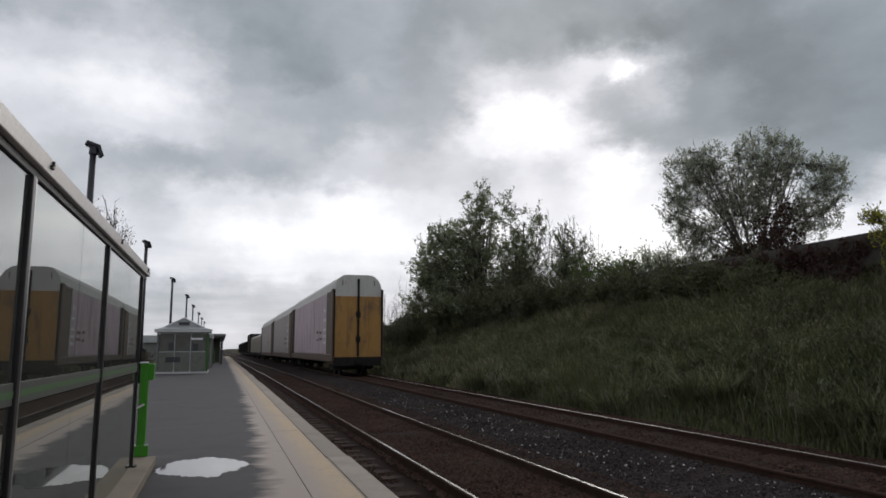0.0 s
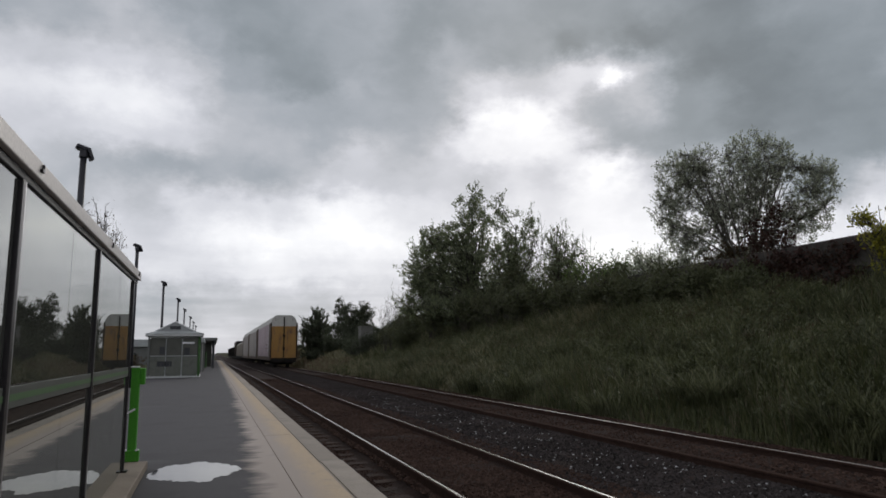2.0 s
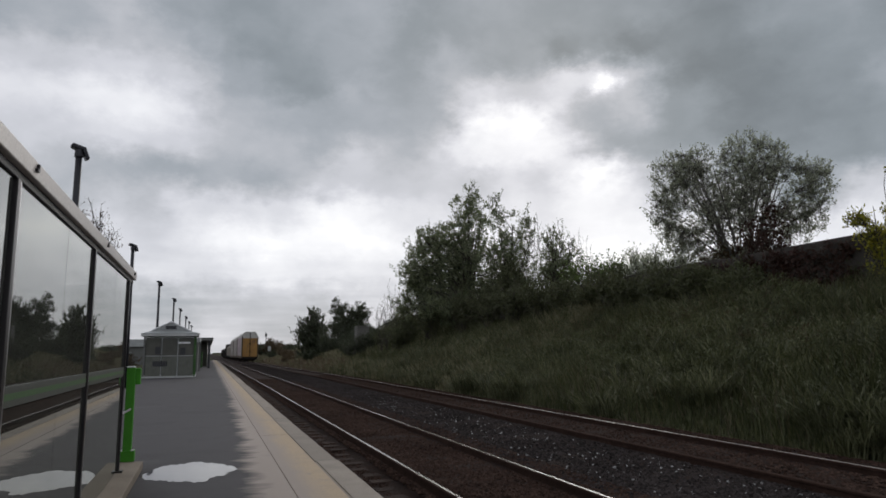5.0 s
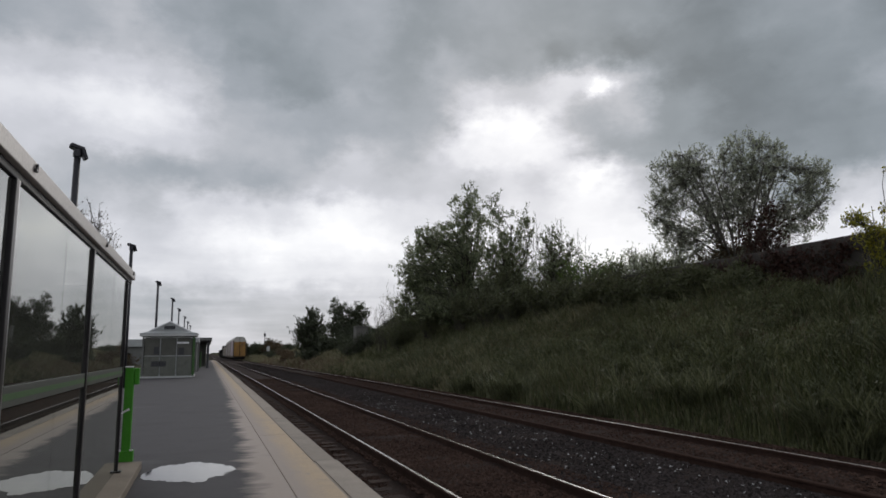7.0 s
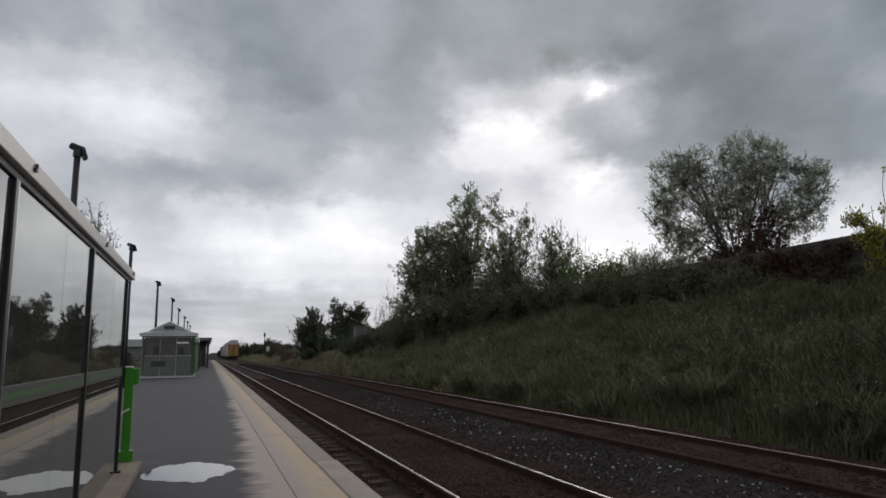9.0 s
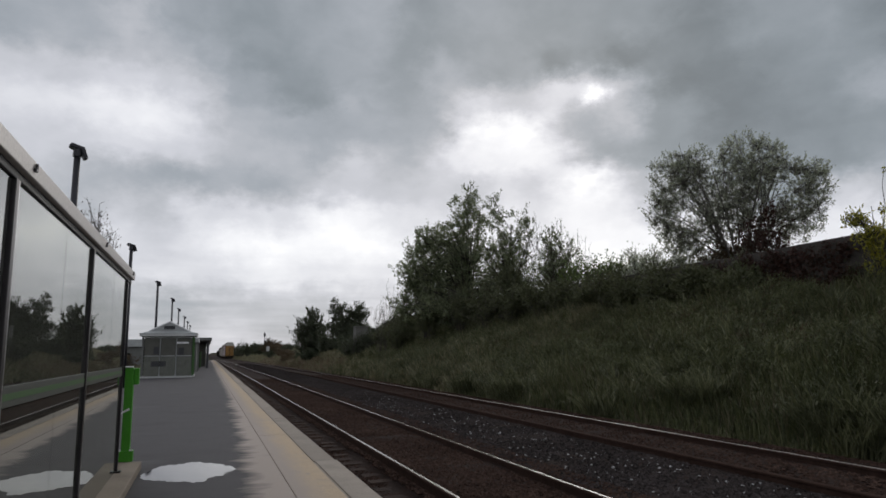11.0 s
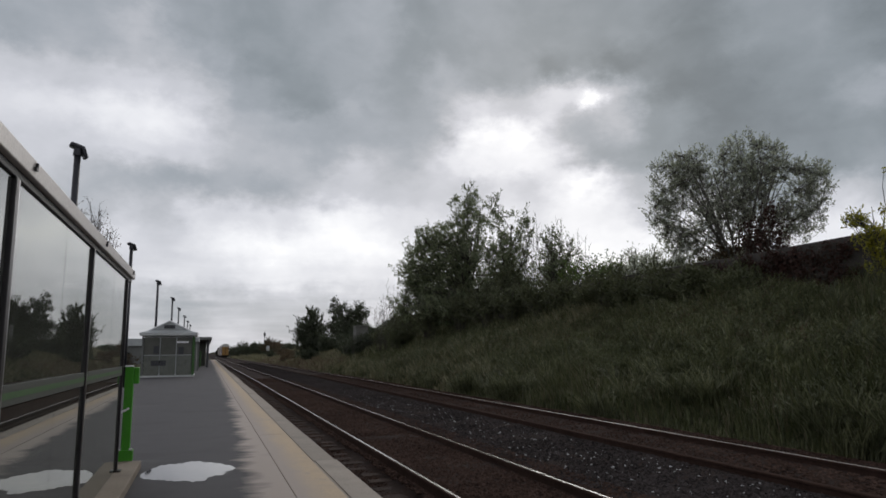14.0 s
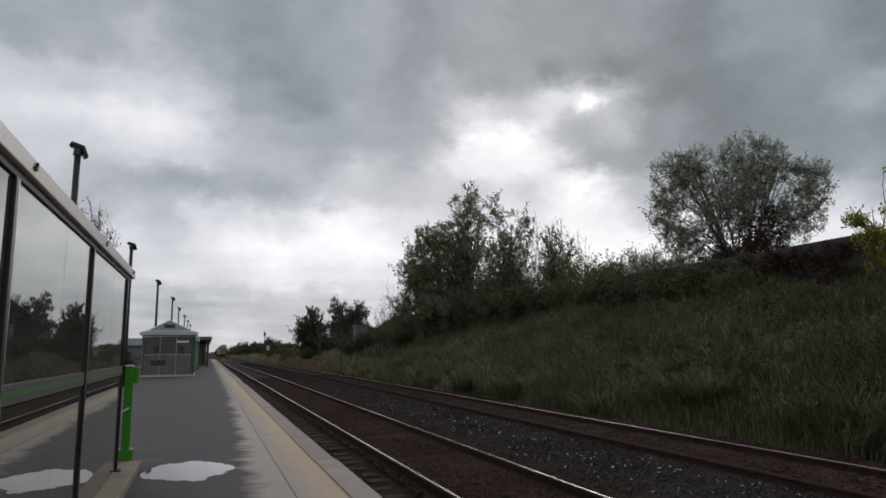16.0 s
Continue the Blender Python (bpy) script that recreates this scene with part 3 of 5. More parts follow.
build_track(TRACKS[1], (RAIL_SIDE, RAIL_DULL), "railway track with dull brown rails beside the grassy embankment")

# ---- platform ----


def platform_asphalt():
    """Asphalt that meets the concrete in a feathered pale stain."""
    m = ASPHALT.copy()
    m.name = "asphalt_with_pale_margin"
    nodes = m.node_tree.nodes
    bsdf = nodes["Principled BSDF"]
    old = bsdf.inputs["Base Color"].links[0].from_socket
    tc = nodes.new("ShaderNodeTexCoord")
    sep = nodes.new("ShaderNodeSeparateXYZ")
    put(tc.outputs["Object"], sep.inputs[0])
    streak = noise_tex(nodes, vcalc(nodes, "MULTIPLY", tc.outputs["Object"], (1.1, 2.3, 1)), 1.0, 4.0, 0.55)
    edge = calc(nodes, "ADD", sep.outputs[0], calc(nodes, "MULTIPLY_ADD", streak, 0.76, -0.38))
    shift = calc(nodes, "MINIMUM", calc(nodes, "MAXIMUM", calc(nodes, "MULTIPLY_ADD", sep.outputs[1], 0.015, -0.135), -0.06), 0.2)
    mask = ramp(nodes, calc(nodes, "SUBTRACT", edge, shift), ((0.45, (0, 0, 0)), (0.66, (1, 1, 1))))
    col = mix(nodes, mask, old, (0.365, 0.308, 0.268))
    line = noise_tex(nodes, vcalc(nodes, "MULTIPLY", tc.outputs["Object"], (0.5, 2.0, 1)), 0.8, 5.0, 0.6)
    col = mix(nodes, calc(nodes, "MULTIPLY", ramp(nodes, line, ((0.62, (0, 0, 0)), (0.72, (1, 1, 1)))), 0.35), col, (0.16, 0.155, 0.155))
    put(col, bsdf.inputs["Base Color"])
    return m


def build_platform():
    p = tagged(new("platform"), "long low station platform with asphalt deck and pale concrete edge", "platform", kind="structure")
    part("deck", box(-4.5, 0.874, -14, 135, -1.0, 0.0), platform_asphalt(), p, "dark grey asphalt deck with pale stained margin")
    rows = (("tactile_slab", 0.882, 1.342, 0.006, YELLOW, 12.0), ("coping_slab", 1.372, 1.65, 0.002, COPING, 3.0))
    for name, x0, x1, top, mat, length in rows:
        bm = box(x0, x1, 0.003, length - 0.003, -0.42 if name == "coping_slab" else -0.2, top, 0.004)
        me = bpy.data.meshes.new(name)
        bm.to_mesh(me)
        bm.free()
        me.materials.append(mat)
        rng = random.Random(len(name))
        for i in range(int(147 / length)):
            s = new(name, me)
            s.parent = p
            loose = 1.0 if name == "coping_slab" else 0.2
            s.matrix_basis = pose(rng.uniform(-0.012, 0.012) * loose, -12 + length * i, rng.uniform(-0.010, 0.004) * loose, 0, 0, rng.uniform(-0.16, 0.16) * loose)
    part("under_edge", box(0.875, 1.60, -14, 135, -1.0, -0.012), COPING, p)


build_platform()


def build_puddle():
    rng = random.Random(5)
    cx, cy, n = -0.14, 8.80, 90
    verts = [(cx, cy, 0.004)]
    for i in range(n):
        a = 2 * math.pi * i / n
        r = 1 + 0.16 * max(0.0, -math.cos(a - 0.32)) ** 14 - 0.10 * abs(math.sin(2 * a)) + 0.14 * noise.noise((math.cos(a) * 2.2, math.sin(a) * 2.2, 7)) + rng.uniform(-0.07, 0.07)
        verts.append((cx + 0.50 * r * math.cos(a), cy + 0.72 * r * math.sin(a), 0.004))
    faces = [(0, 1 + i, 1 + (i + 1) % n) for i in range(n)]
    ob = link_mesh("puddle", verts, faces, WATER)
    tagged(ob, "shallow rain puddle mirroring the pale sky on asphalt", "puddle", kind="structure")


build_puddle()

# ---- near shelter ----


def build_shelter():
    s = thing("passenger_shelter", (0, 0, 0), "glazed platform shelter with beige roof edge and dark frames", "shelter")
    x = -0.90
    y0, y1 = 0.4, 9.2
    part("base_kerb", box(-2.75, -0.70, y0, y1, 0.0, 0.10, 0.012), KERB, s, "tan concrete base kerb")
    part("fascia", box(-0.905, -0.86, y0, 8.86, 2.28, 2.375, 0.006), FASCIA, s, "beige painted metal fascia")
    part("gutter", box(-0.96, -0.890, y0, 8.80, 2.235, 2.278, 0.004), DARK_ROOF, s, "dark recessed head channel")
    part("roof", box(-2.75, -0.91, y0, 8.85, 2.29, 2.365, 0.01), FASCIA, s, "flat metal roof")
    for y in (1.25, 3.62, 5.97, 8.46):
        post = part("post", box(x - 0.024, x + 0.016, y - 0.045, y + 0.01, 0.10, 2.235, 0.005), BRONZE, s, "dark metal post")
        part("trim_strip", box(x - 0.008, x + 0.013, y + 0.012, y + 0.034, 0.10, 2.235, 0.003), ALU, post, "bare aluminium edge strip")
        part("post_foot", box(x - 0.05, x + 0.05, y - 0.07, y + 0.04, 0.10, 0.118), BRONZE, post)
    bays = ((0.45, 1.20), (1.29, 3.57), (3.66, 5.92), (6.01, 8.41))
    for a, b in bays:
        cuts = [a, a + 0.56 * (b - a), b] if b - a > 1 else [a, b]
        for c, d in zip(cuts, cuts[1:]):
            part("pane", box(x - 0.012, x - 0.004, c + 0.004, d - 0.004, 0.115, 2.23), GLASS, s, "dark coated glass pane")
        rail = part("mid_rail", box(x - 0.002, x + 0.006, a, b, 1.150, 1.252, 0.002), DARK_GREY, s, "grey rail with a green stripe")
        part("stripe", box(x + 0.0065, x + 0.0085, a, b, 1.184, 1.216), FADED_GREEN, rail, "faded green stripe")
    for y in (1.25, 3.6, 5.97, 9.15):
        part("rear_post", box(-2.72, -2.66, y - 0.03, y + 0.03, 0.10, 2.33, 0.004), BRONZE, s)
    part("rear_panel", box(-2.70, -2.68, y0, y1 - 0.1, 0.14, 2.25), BRONZE, s, "dark rear wall panel")
    for y in (3.78, 6.35, 8.6):
        clip = part("clip", box(-0.862, -0.845, y - 0.03, y + 0.012, 2.315, 2.331, 0.002), BRONZE, s, "small hooked clip")
        part("hook", box(-0.858, -0.845, y - 0.004, y + 0.012, 2.331, 2.358, 0.002), BRONZE, clip)


build_shelter()


def build_bollard():
    b = thing("green_post", (-0.855, 9.25, 0.10), "green painted steel post bolted at the shelter end", "post")
    part("column", box(-0.088, 0.012, -0.05, 0.05, 0.02, 1.13, 0.012), GREEN, b)
    part("foot", box(-0.125, 0.05, -0.07, 0.07, 0.0, 0.13, 0.008), GREEN, b)
    part("cap", box(-0.095, -0.0, -0.055, 0.055, 1.131, 1.145, 0.004), WHITE, b, "white cap")
    part("housing", box(0.0125, 0.07, -0.03, 0.10, 0.92, 1.12, 0.008), GREEN, b, "small green housing")
    for sx in (-0.105, 0.025):
        part("bracket", box(sx - 0.015, sx + 0.02, -0.085, -0.07, 0.13, 0.15), WHITE, b, "white bracket")
    bm = box(-0.06, 0.06, -0.008, 0.008, -0.012, 0.012)
    bmesh.ops.transform(bm, matrix=pose(-0.07, -0.062, 0.60, 0, -28, 0), verts=bm.verts)
    part("reflector", bm, WHITE, b, "white reflective strip")


build_bollard()

# ---- lamps ----


def build_lamps():
    lamp = thing("platform_lamp", (-2.89, 16.2, 0), "dark slim platform lamp post with a flat boxy head", "lamp post", "platform lamps")
    part("pole", tube((0, 0, 0), (0, 0, 5.84), 0.085, 0.068, 12), POLE, lamp, smooth=True)
    part("base_plate", box(-0.16, 0.16, -0.16, 0.16, 0, 0.03, 0.006), POLE, lamp)
    part("collar", tube((0, 0, 5.74), (0, 0, 5.90), 0.095, 0.085, 12), POLE, lamp)
    bm = box(-0.15, 0.14, -0.10, 0.10, -0.05, 0.05, 0.03)
    bmesh.ops.transform(bm, matrix=pose(-0.02, 0, 5.95, 0, 14, 20), verts=bm.verts)
    head = part("head", bm, POLE, lamp, "dark flat lamp head")
    bm = box(-0.04, 0.04, -0.10, 0.10, -0.15, 0.12, 0.015)
    bmesh.ops.transform(bm, matrix=pose(0.115, 0.03, 5.84, 0, -20, 20), verts=bm.verts)
    part("visor", bm, POLE, head, "dark hanging visor plate")
    bm = box(-0.11, 0.07, -0.07, 0.07, -0.062, -0.05)
    bmesh.ops.transform(bm, matrix=pose(-0.02, 0, 5.95, 0, 14, 20), verts=bm.verts)
    part("lens", bm, CLADDING, head, "grey lens plate")
    for x, y in ((-3.19, 30.7), (-3.14, 46.4), (-2.9, 60.6), (-2.92, 74.6), (-2.82, 90.2), (-2.83, 105), (-2.83, 120)):
        copy_thing(lamp, pose(x, y, 0, 0, 0, 12 if y > 30 else 0))


build_lamps()

# ---- far shelter, station canopy, warehouse ----


def build_far_shelter():
    s = thing("gabled_shelter", (-2.12, 43.6, 0), "small grey platform shelter with pale gabled roof and green corner posts", "shelter")
    part("base", box(-1.45, 1.45, -1.45, 2.0, 0, 0.09, 0.01), CAR_WHITE, s, "pale concrete base")
    for x in (-1.36, 1.36):
        for y in (-1.36, 1.9):
            part("corner_post", box(x - 0.05, x + 0.05, y - 0.05, y + 0.05, 0.09, 2.35, 0.006), FADED_GREEN if x > 0 else CLADDING, s, "faded green corner post" if x > 0 else "grey corner post")
    for x0, x1 in ((-1.28, -0.48), (-0.40, 0.40), (0.48, 1.28)):
        part("lower_panel", box(x0, x1, -1.375, -1.35, 0.10, 1.25), FROSTED, s, "grey-green frosted lower panel")
        part("upper_panel", box(x0, x1, -1.37, -1.35, 1.27, 2.3), OLIVE, s, "dark olive-grey upper panel")
        part("panel_rail", box(x0, x1, -1.395, -1.378, 1.235, 1.275), ROOF, s, "pale grey rail")
        for k in range(1, 4):
            xx = x0 + (x1 - x0) * k / 4
            part("fence_bar", box(xx - 0.012, xx + 0.012, -1.40, -1.38, 0.12, 1.23), CLADDING, s, "grey bar")
    for x in (-0.44, 0.44):
        part("mullion", box(x - 0.02, x + 0.02, -1.40, -1.33, 0.09, 2.35), ROOF, s, "pale grey mullion")
    part("bench", box(-1.1, 1.1, 1.35, 1.75, 0.45, 0.52, 0.01), FADED_GREEN, s, "green bench seat")
    for x in (-0.9, 0.0, 0.9):
        part("bench_leg", box(x - 0.03, x + 0.03, 1.4, 1.7, 0.09, 0.45), BRONZE, s)
    part("rear_wall", box(-1.3, 1.3, 1.85, 1.95, 0.09, 2.35), CLADDING, s)
    for y in (-0.55, 0.27, 1.08):
        part("side_mullion", box(1.33, 1.40, y - 0.03, y + 0.03, 0.09, 2.35), FADED_GREEN, s, "faded green mullion")
    for x in (-1.36, 1.36):
        part("side_pane", box(x - 0.008, x + 0.008, -1.3, 1.84, 0.15, 2.25), GLASS_FAR, s)
        part("side_rail", box(x - 0.03, x + 0.03, -1.3, 1.84, 1.02, 1.08), FADED_GREEN, s, "green side rail")
    part("notice_board", box(-0.78, -0.5, -1.40, -1.38, 1.35, 1.78, 0.005), DARK_ROOF, s, "dark notice board")
    part("notice_board", box(0.55, 0.85, -1.40, -1.38, 1.3, 1.72, 0.005), DARK_ROOF, s, "dark notice board")
    part("map_panel", box(-0.9, -0.1, -1.40, -1.38, 0.65, 0.95, 0.005), DARK_ROOF, s, "dark map panel")
    part("sign_strip", box(0.45, 1.1, -1.41, -1.38, 1.95, 2.05), WHITE, s, "white sign strip")
    part("fascia", box(-1.55, 1.55, -1.6, 2.1, 2.38, 2.54, 0.01), CAR_WHITE, s, "pale metal eaves board")
    v = [(-1.58, -1.62, 2.542), (1.58, -1.62, 2.542), (1.58, 2.12, 2.542), (-1.58, 2.12, 2.542), (-1.05, -1.0, 2.70), (1.05, -1.0, 2.70), (0, -1.0, 3.22), (0, 1.5, 3.22),
         (-1.05, 1.5, 2.70), (1.05, 1.5, 2.70)]
    f = [(0, 1, 5, 4), (4, 5, 6), (1, 2, 9, 5), (5, 9, 7, 6), (3, 0, 4, 8), (8, 4, 6, 7), (2, 3, 8, 9), (9, 8, 7), (3, 2, 1, 0)]
    link_mesh("roof", v, f, ROOF, s, "pale standing-seam metal roof")
    for sx in (-1, 1):
        bm = tube((sx * 1.09, -1.03, 2.70), (0, -1.03, 3.25), 0.035, 0.035, 6)
        part("barge_board", bm, WHITE, s, "white barge board")
    part("gable_vent", box(-0.30, 0.30, -1.04, -1.005, 2.80, 3.0, 0.005), DARK_ROOF, s, "dark gable vent")


build_far_shelter()


def build_canopy():
    c = thing("station_canopy", (-0.55, 66, 0), "dark flat station canopy on posts over the platform", "canopy")
    part("roof", box(-2.6, 0.95, 0, 46, 2.55, 2.80, 0.02), CLADDING, c, "grey flat canopy roof")
    part("soffit", box(-2.5, 0.85, 0.1, 45.9, 2.50, 2.55), CLADDING, c)
    for y in (0.5, 9, 18, 27, 36, 45):
        for x in (-0.55, 0.62):
            part("post", tube((x, y, 0), (x, y, 2.5), 0.11, 0.11, 8), DARK_ROOF, c)
    part("building", box(-2.5, -0.75, 3, 44, 0, 2.5, 0.01), CLADDING, c, "grey waiting-room wall")
    for y in (5, 12, 19, 26, 33):
        part("window", box(-0.748, -0.73, y, y + 4, 0.9, 2.1), GLASS_FAR, c)
    for y in (2.2, 5, 7.6):
        part("panel", box(-0.1, 0.02, y, y + 0.8, 0.0, 1.5, 0.01), FADED_GREEN, c, "green platform sign panel")
    # Added solid block: its dark olive colour stands in for shade under the roof.
    part("under_roof_block", box(-0.748, 0.45, 9, 45, 0, 2.5, 0.01), OLIVE, c, "added dark block for the shade under the roof")
    w = thing("second_shelter", (-1.85, 54.5, 0), "low grey shelter with pale roof behind the first one", "shelter")
    part("wall", box(-1.2, 1.1, 0, 6, 0, 2.2, 0.01), CLADDING, w)
    part("roof", box(-1.4, 1.25, -0.3, 6.3, 2.2, 2.55, 0.03), ROOF, w)
    for y in (0.0, 3.0, 6.0):
        part("post", box(1.15, 1.25, y - 0.05, y + 0.05, 0, 2.2), CLADDING, w, "grey post")
    b = thing("warehouse", (-30, 128, -0.55), "long low grey industrial building with pale metal roof", "building")
    part("wall", box(-30, 20.5, 0, 40, 0, 3.1), CLADDING, b)
    part("roof", box(-30.5, 21, -0.5, 40.5, 3.1, 4.4, 0.1), ROOF, b)
    for x in (-24, -16, -8, 0, 8, 14):
        part("window", box(x, x + 3.5, -0.06, -0.01, 0.9, 2.1), GLASS_FAR, b)


build_canopy()

# ---- plants ----


def leaf_cloud(rng, spots, spread, size, count, droop=0.0, ratio=0.24, ways=None):
    """Small pointed leaves round the given spots, along the shoots' ways where these are given."""
    spots = np.asarray(spots, float)
    pick = rng.integers(0, len(spots), count)
    c = spots[pick] + rng.normal(0, 1, (count, 3)) * spread
    axis = rng.normal(0, 1, (count, 3))
    axis[:, 2] -= droop
    if ways is not None:
        axis = axis * 0.45 + np.asarray(ways, float)[pick]
    axis /= np.linalg.norm(axis, axis=1)[:, None]
    side = np.cross(axis, rng.normal(0, 1, (count, 3)))
    side /= np.linalg.norm(side, axis=1)[:, None] + 1e-9
    ln = size * (0.6 + 0.8 * rng.random(count))[:, None]
    wd = ln * ratio
    v = np.stack([c - axis * ln * 0.5, c + side * wd, c + axis * ln * 0.5, c - side * wd], 1).reshape(-1, 3)
    f = np.arange(count * 4).reshape(-1, 4)
    return v, f


def tube_net(lines, sides=5):
    """Tapered limbs from lists of (point, radius)."""
    verts, faces = [], []
    for line in lines:
        first = len(verts)
        for i, (p, r) in enumerate(line):
            p = Vector(p)
            a = Vector(line[min(i + 1, len(line) - 1)][0]) - Vector(line[max(i - 1, 0)][0])
            a = a.normalized() if a.length > 1e-6 else Vector((0, 0, 1))
            u = a.cross(Vector((0.31, 0.87, 0.12))).normalized()
            w = a.cross(u)
            for k in range(sides):
                t = 2 * math.pi * k / sides
                verts.append(tuple(p + (u * math.cos(t) + w * math.sin(t)) * r))
        for i in range(len(line) - 1):
            for k in range(sides):
                a0, b0 = first + i * sides + k, first + i * sides + (k + 1) % sides
                faces.append((a0, b0, b0 + sides, a0 + sides))
    return verts, faces


def tree(name, base, lobes, limbs, twigs, leaves, leaf, mat, seed, label, category="tree", trunk=0.16, stems=1, spread=0.16, droop=0.0,
         low=0.25, twig_len=0.9, bark=None, group="", hollow=0.45, vase=False, up=0.5, near=False, fill=0, wide=1.0):
    """A trunk or several stems, limbs that reach into the lobes of the crown, twigs along the limbs and leaves round the twigs.
    lobes: centre relative to the base and three half widths."""
    rng = np.random.default_rng(seed)
    bark = bark or BARK
    t = thing(name, base, label, category, group)
    lobes = [(a, b, c, d * wide, e * wide, g * wide) for a, b, c, d, e, g in lobes]
    top = max(l[2] + l[5] for l in lobes)
    lines, spots, ways = [], [], []
    weights = np.array([l[3] * l[4] * l[5] for l in lobes])
    weights /= weights.sum()
    stem_lines = []
    for s in range(stems):
        a = 6.28 * (s + rng.random() * 0.6) / max(1, stems)
        lean = 0.0 if stems == 1 else 0.28 * top
        pts = []
        for i in range(6):
            k = i / 5
            pts.append(((lean * k ** 1.2 * math.cos(a) + rng.normal(0, 0.03) * k * top * 0.4, lean * k ** 1.2 * math.sin(a) + rng.normal(0, 0.03) * k * top * 0.4,
                         -0.15 + k * top * 0.72), trunk * (1 - 0.75 * k)))
        stem_lines.append(pts)
        lines.append(pts)
    for i in range(limbs):
        l = lobes[rng.choice(len(lobes), p=weights)]
        d = rng.normal(0, 1, 3)
        d /= np.linalg.norm(d)
        if d[2] < -0.35:
            d[2] *= -0.5
        r = hollow + (1 - hollow) * rng.random() ** 0.6
        end = np.array(l[:3]) + d * np.array(l[3:6]) * r
        stem = stem_lines[rng.integers(0, stems)]
        k = min(0.95, max(low, rng.random() * end[2] / top + 0.1))
        if near:
            stem = min(stem_lines, key=lambda q: (q[4][0][0] - end[0]) ** 2 + (q[4][0][1] - end[1]) ** 2)
            k = min(0.9, max(low, (0.25 + 0.4 * rng.random()) * end[2] / (0.72 * top)))
        j = k * 5
        a, b = np.array(stem[int(j)][0]), np.array(stem[min(5, int(j) + 1)][0])
        start = a + (b - a) * (j - int(j))
        if start[2] > end[2]:
            start[2] = max(0.1, end[2] * 0.6)
        if vase:
            start = np.array([end[0] * 0.06, end[1] * 0.06, 0.0]) + rng.normal(0, 0.12, 3) * np.array([1, 1, 0])
        mid = np.array([end[0] * 0.38, end[1] * 0.38, end[2] * 0.62]) + rng.normal(0, 0.28, 3) if vase else (start + end) / 2 + np.array([0, 0, 0.08 * np.linalg.norm(end - start)]) + rng.normal(0, 0.05, 3) * np.linalg.norm(end - start)
        r0 = trunk if vase else trunk * 0.38 * (1 - 0.55 * k)
        pts = []
        for q in range(6):
            u = q / 5
            p = start * (1 - u) ** 2 + 2 * mid * u * (1 - u) + end * u * u
            pts.append((tuple(p), r0 * (1 - 0.82 * u) + 0.004))
        lines.append(pts)
        for w in range(twigs):
            u = (0.6 if vase else 0.30) + (0.4 if vase else 0.70) * rng.random()
            p = start * (1 - u) ** 2 + 2 * mid * u * (1 - u) + end * u * u
            out = rng.normal(0, 1, 3) + 0.9 * (end - start) / (np.linalg.norm(end - start) + 1e-6) + np.array([0, 0, up])
            way = out / np.linalg.norm(out)
            out *= twig_len * (0.4 + 0.7 * rng.random()) / np.linalg.norm(out)
            q1 = p + out * 0.55 + rng.normal(0, 0.04, 3)
            q2 = p + out + np.array([0, 0, -0.12 * droop * twig_len])
            lines.append([(tuple(p), 0.011), (tuple(q1), 0.007), (tuple(q2), 0.003)])
            spots += [p + out * h for h in (0.3, 0.5, 0.7, 0.85, 1.0)]
            ways += [way] * 5
    # side sprays that fill the lobes, each grown from the nearest limb
    limb_points = np.array([p for line in lines if len(line) > 3 for p, r in line[2:]])
    for i in range(fill):
        l = lobes[rng.choice(len(lobes), p=weights)]
        d = rng.normal(0, 1, 3)
        d /= np.linalg.norm(d)
        end = np.array(l[:3]) + d * np.array(l[3:6]) * rng.random() ** 0.42
        end[2] = max(end[2], 0.4)
        start = limb_points[np.argmin(((limb_points - end) ** 2).sum(1) + 0.6 * np.maximum(0, limb_points[:, 2] - end[2]))]
        out = d + np.array([0, 0, up]) + rng.normal(0, 0.35, 3)
        way = out / np.linalg.norm(out)
        foot = end - way * twig_len * 0.5
        lines.append([(tuple(start), 0.012), (tuple((start + foot) / 2 + rng.normal(0, 0.05, 3)), 0.009), (tuple(foot), 0.006), (tuple(end), 0.003)][:4])
        spots += [foot + (end - foot) * h for h in (0.0, 0.3, 0.55, 0.8, 1.0)]
        ways += [way] * 5
        for w in range(2):
            side = way + rng.normal(0, 0.7, 3)
            side /= np.linalg.norm(side)
            tip = foot + side * twig_len * 0.45
            lines.append([(tuple(foot), 0.006), (tuple((foot + tip) / 2), 0.005), (tuple(tip), 0.003)])
            spots += [foot + (tip - foot) * h for h in (0.4, 0.7, 1.0)]
            ways += [side] * 3
    v, f = tube_net(lines)
    link_mesh("trunk", v, f, bark, t, smooth=True)
    if leaves:
        v, f = leaf_cloud(rng, spots, spread, leaf, leaves, 0.0, 0.22, ways)
        link_mesh("crown", v.tolist(), f.tolist(), mat, t)
    return t


def gz(x, y):
    return ground_z(x, y)


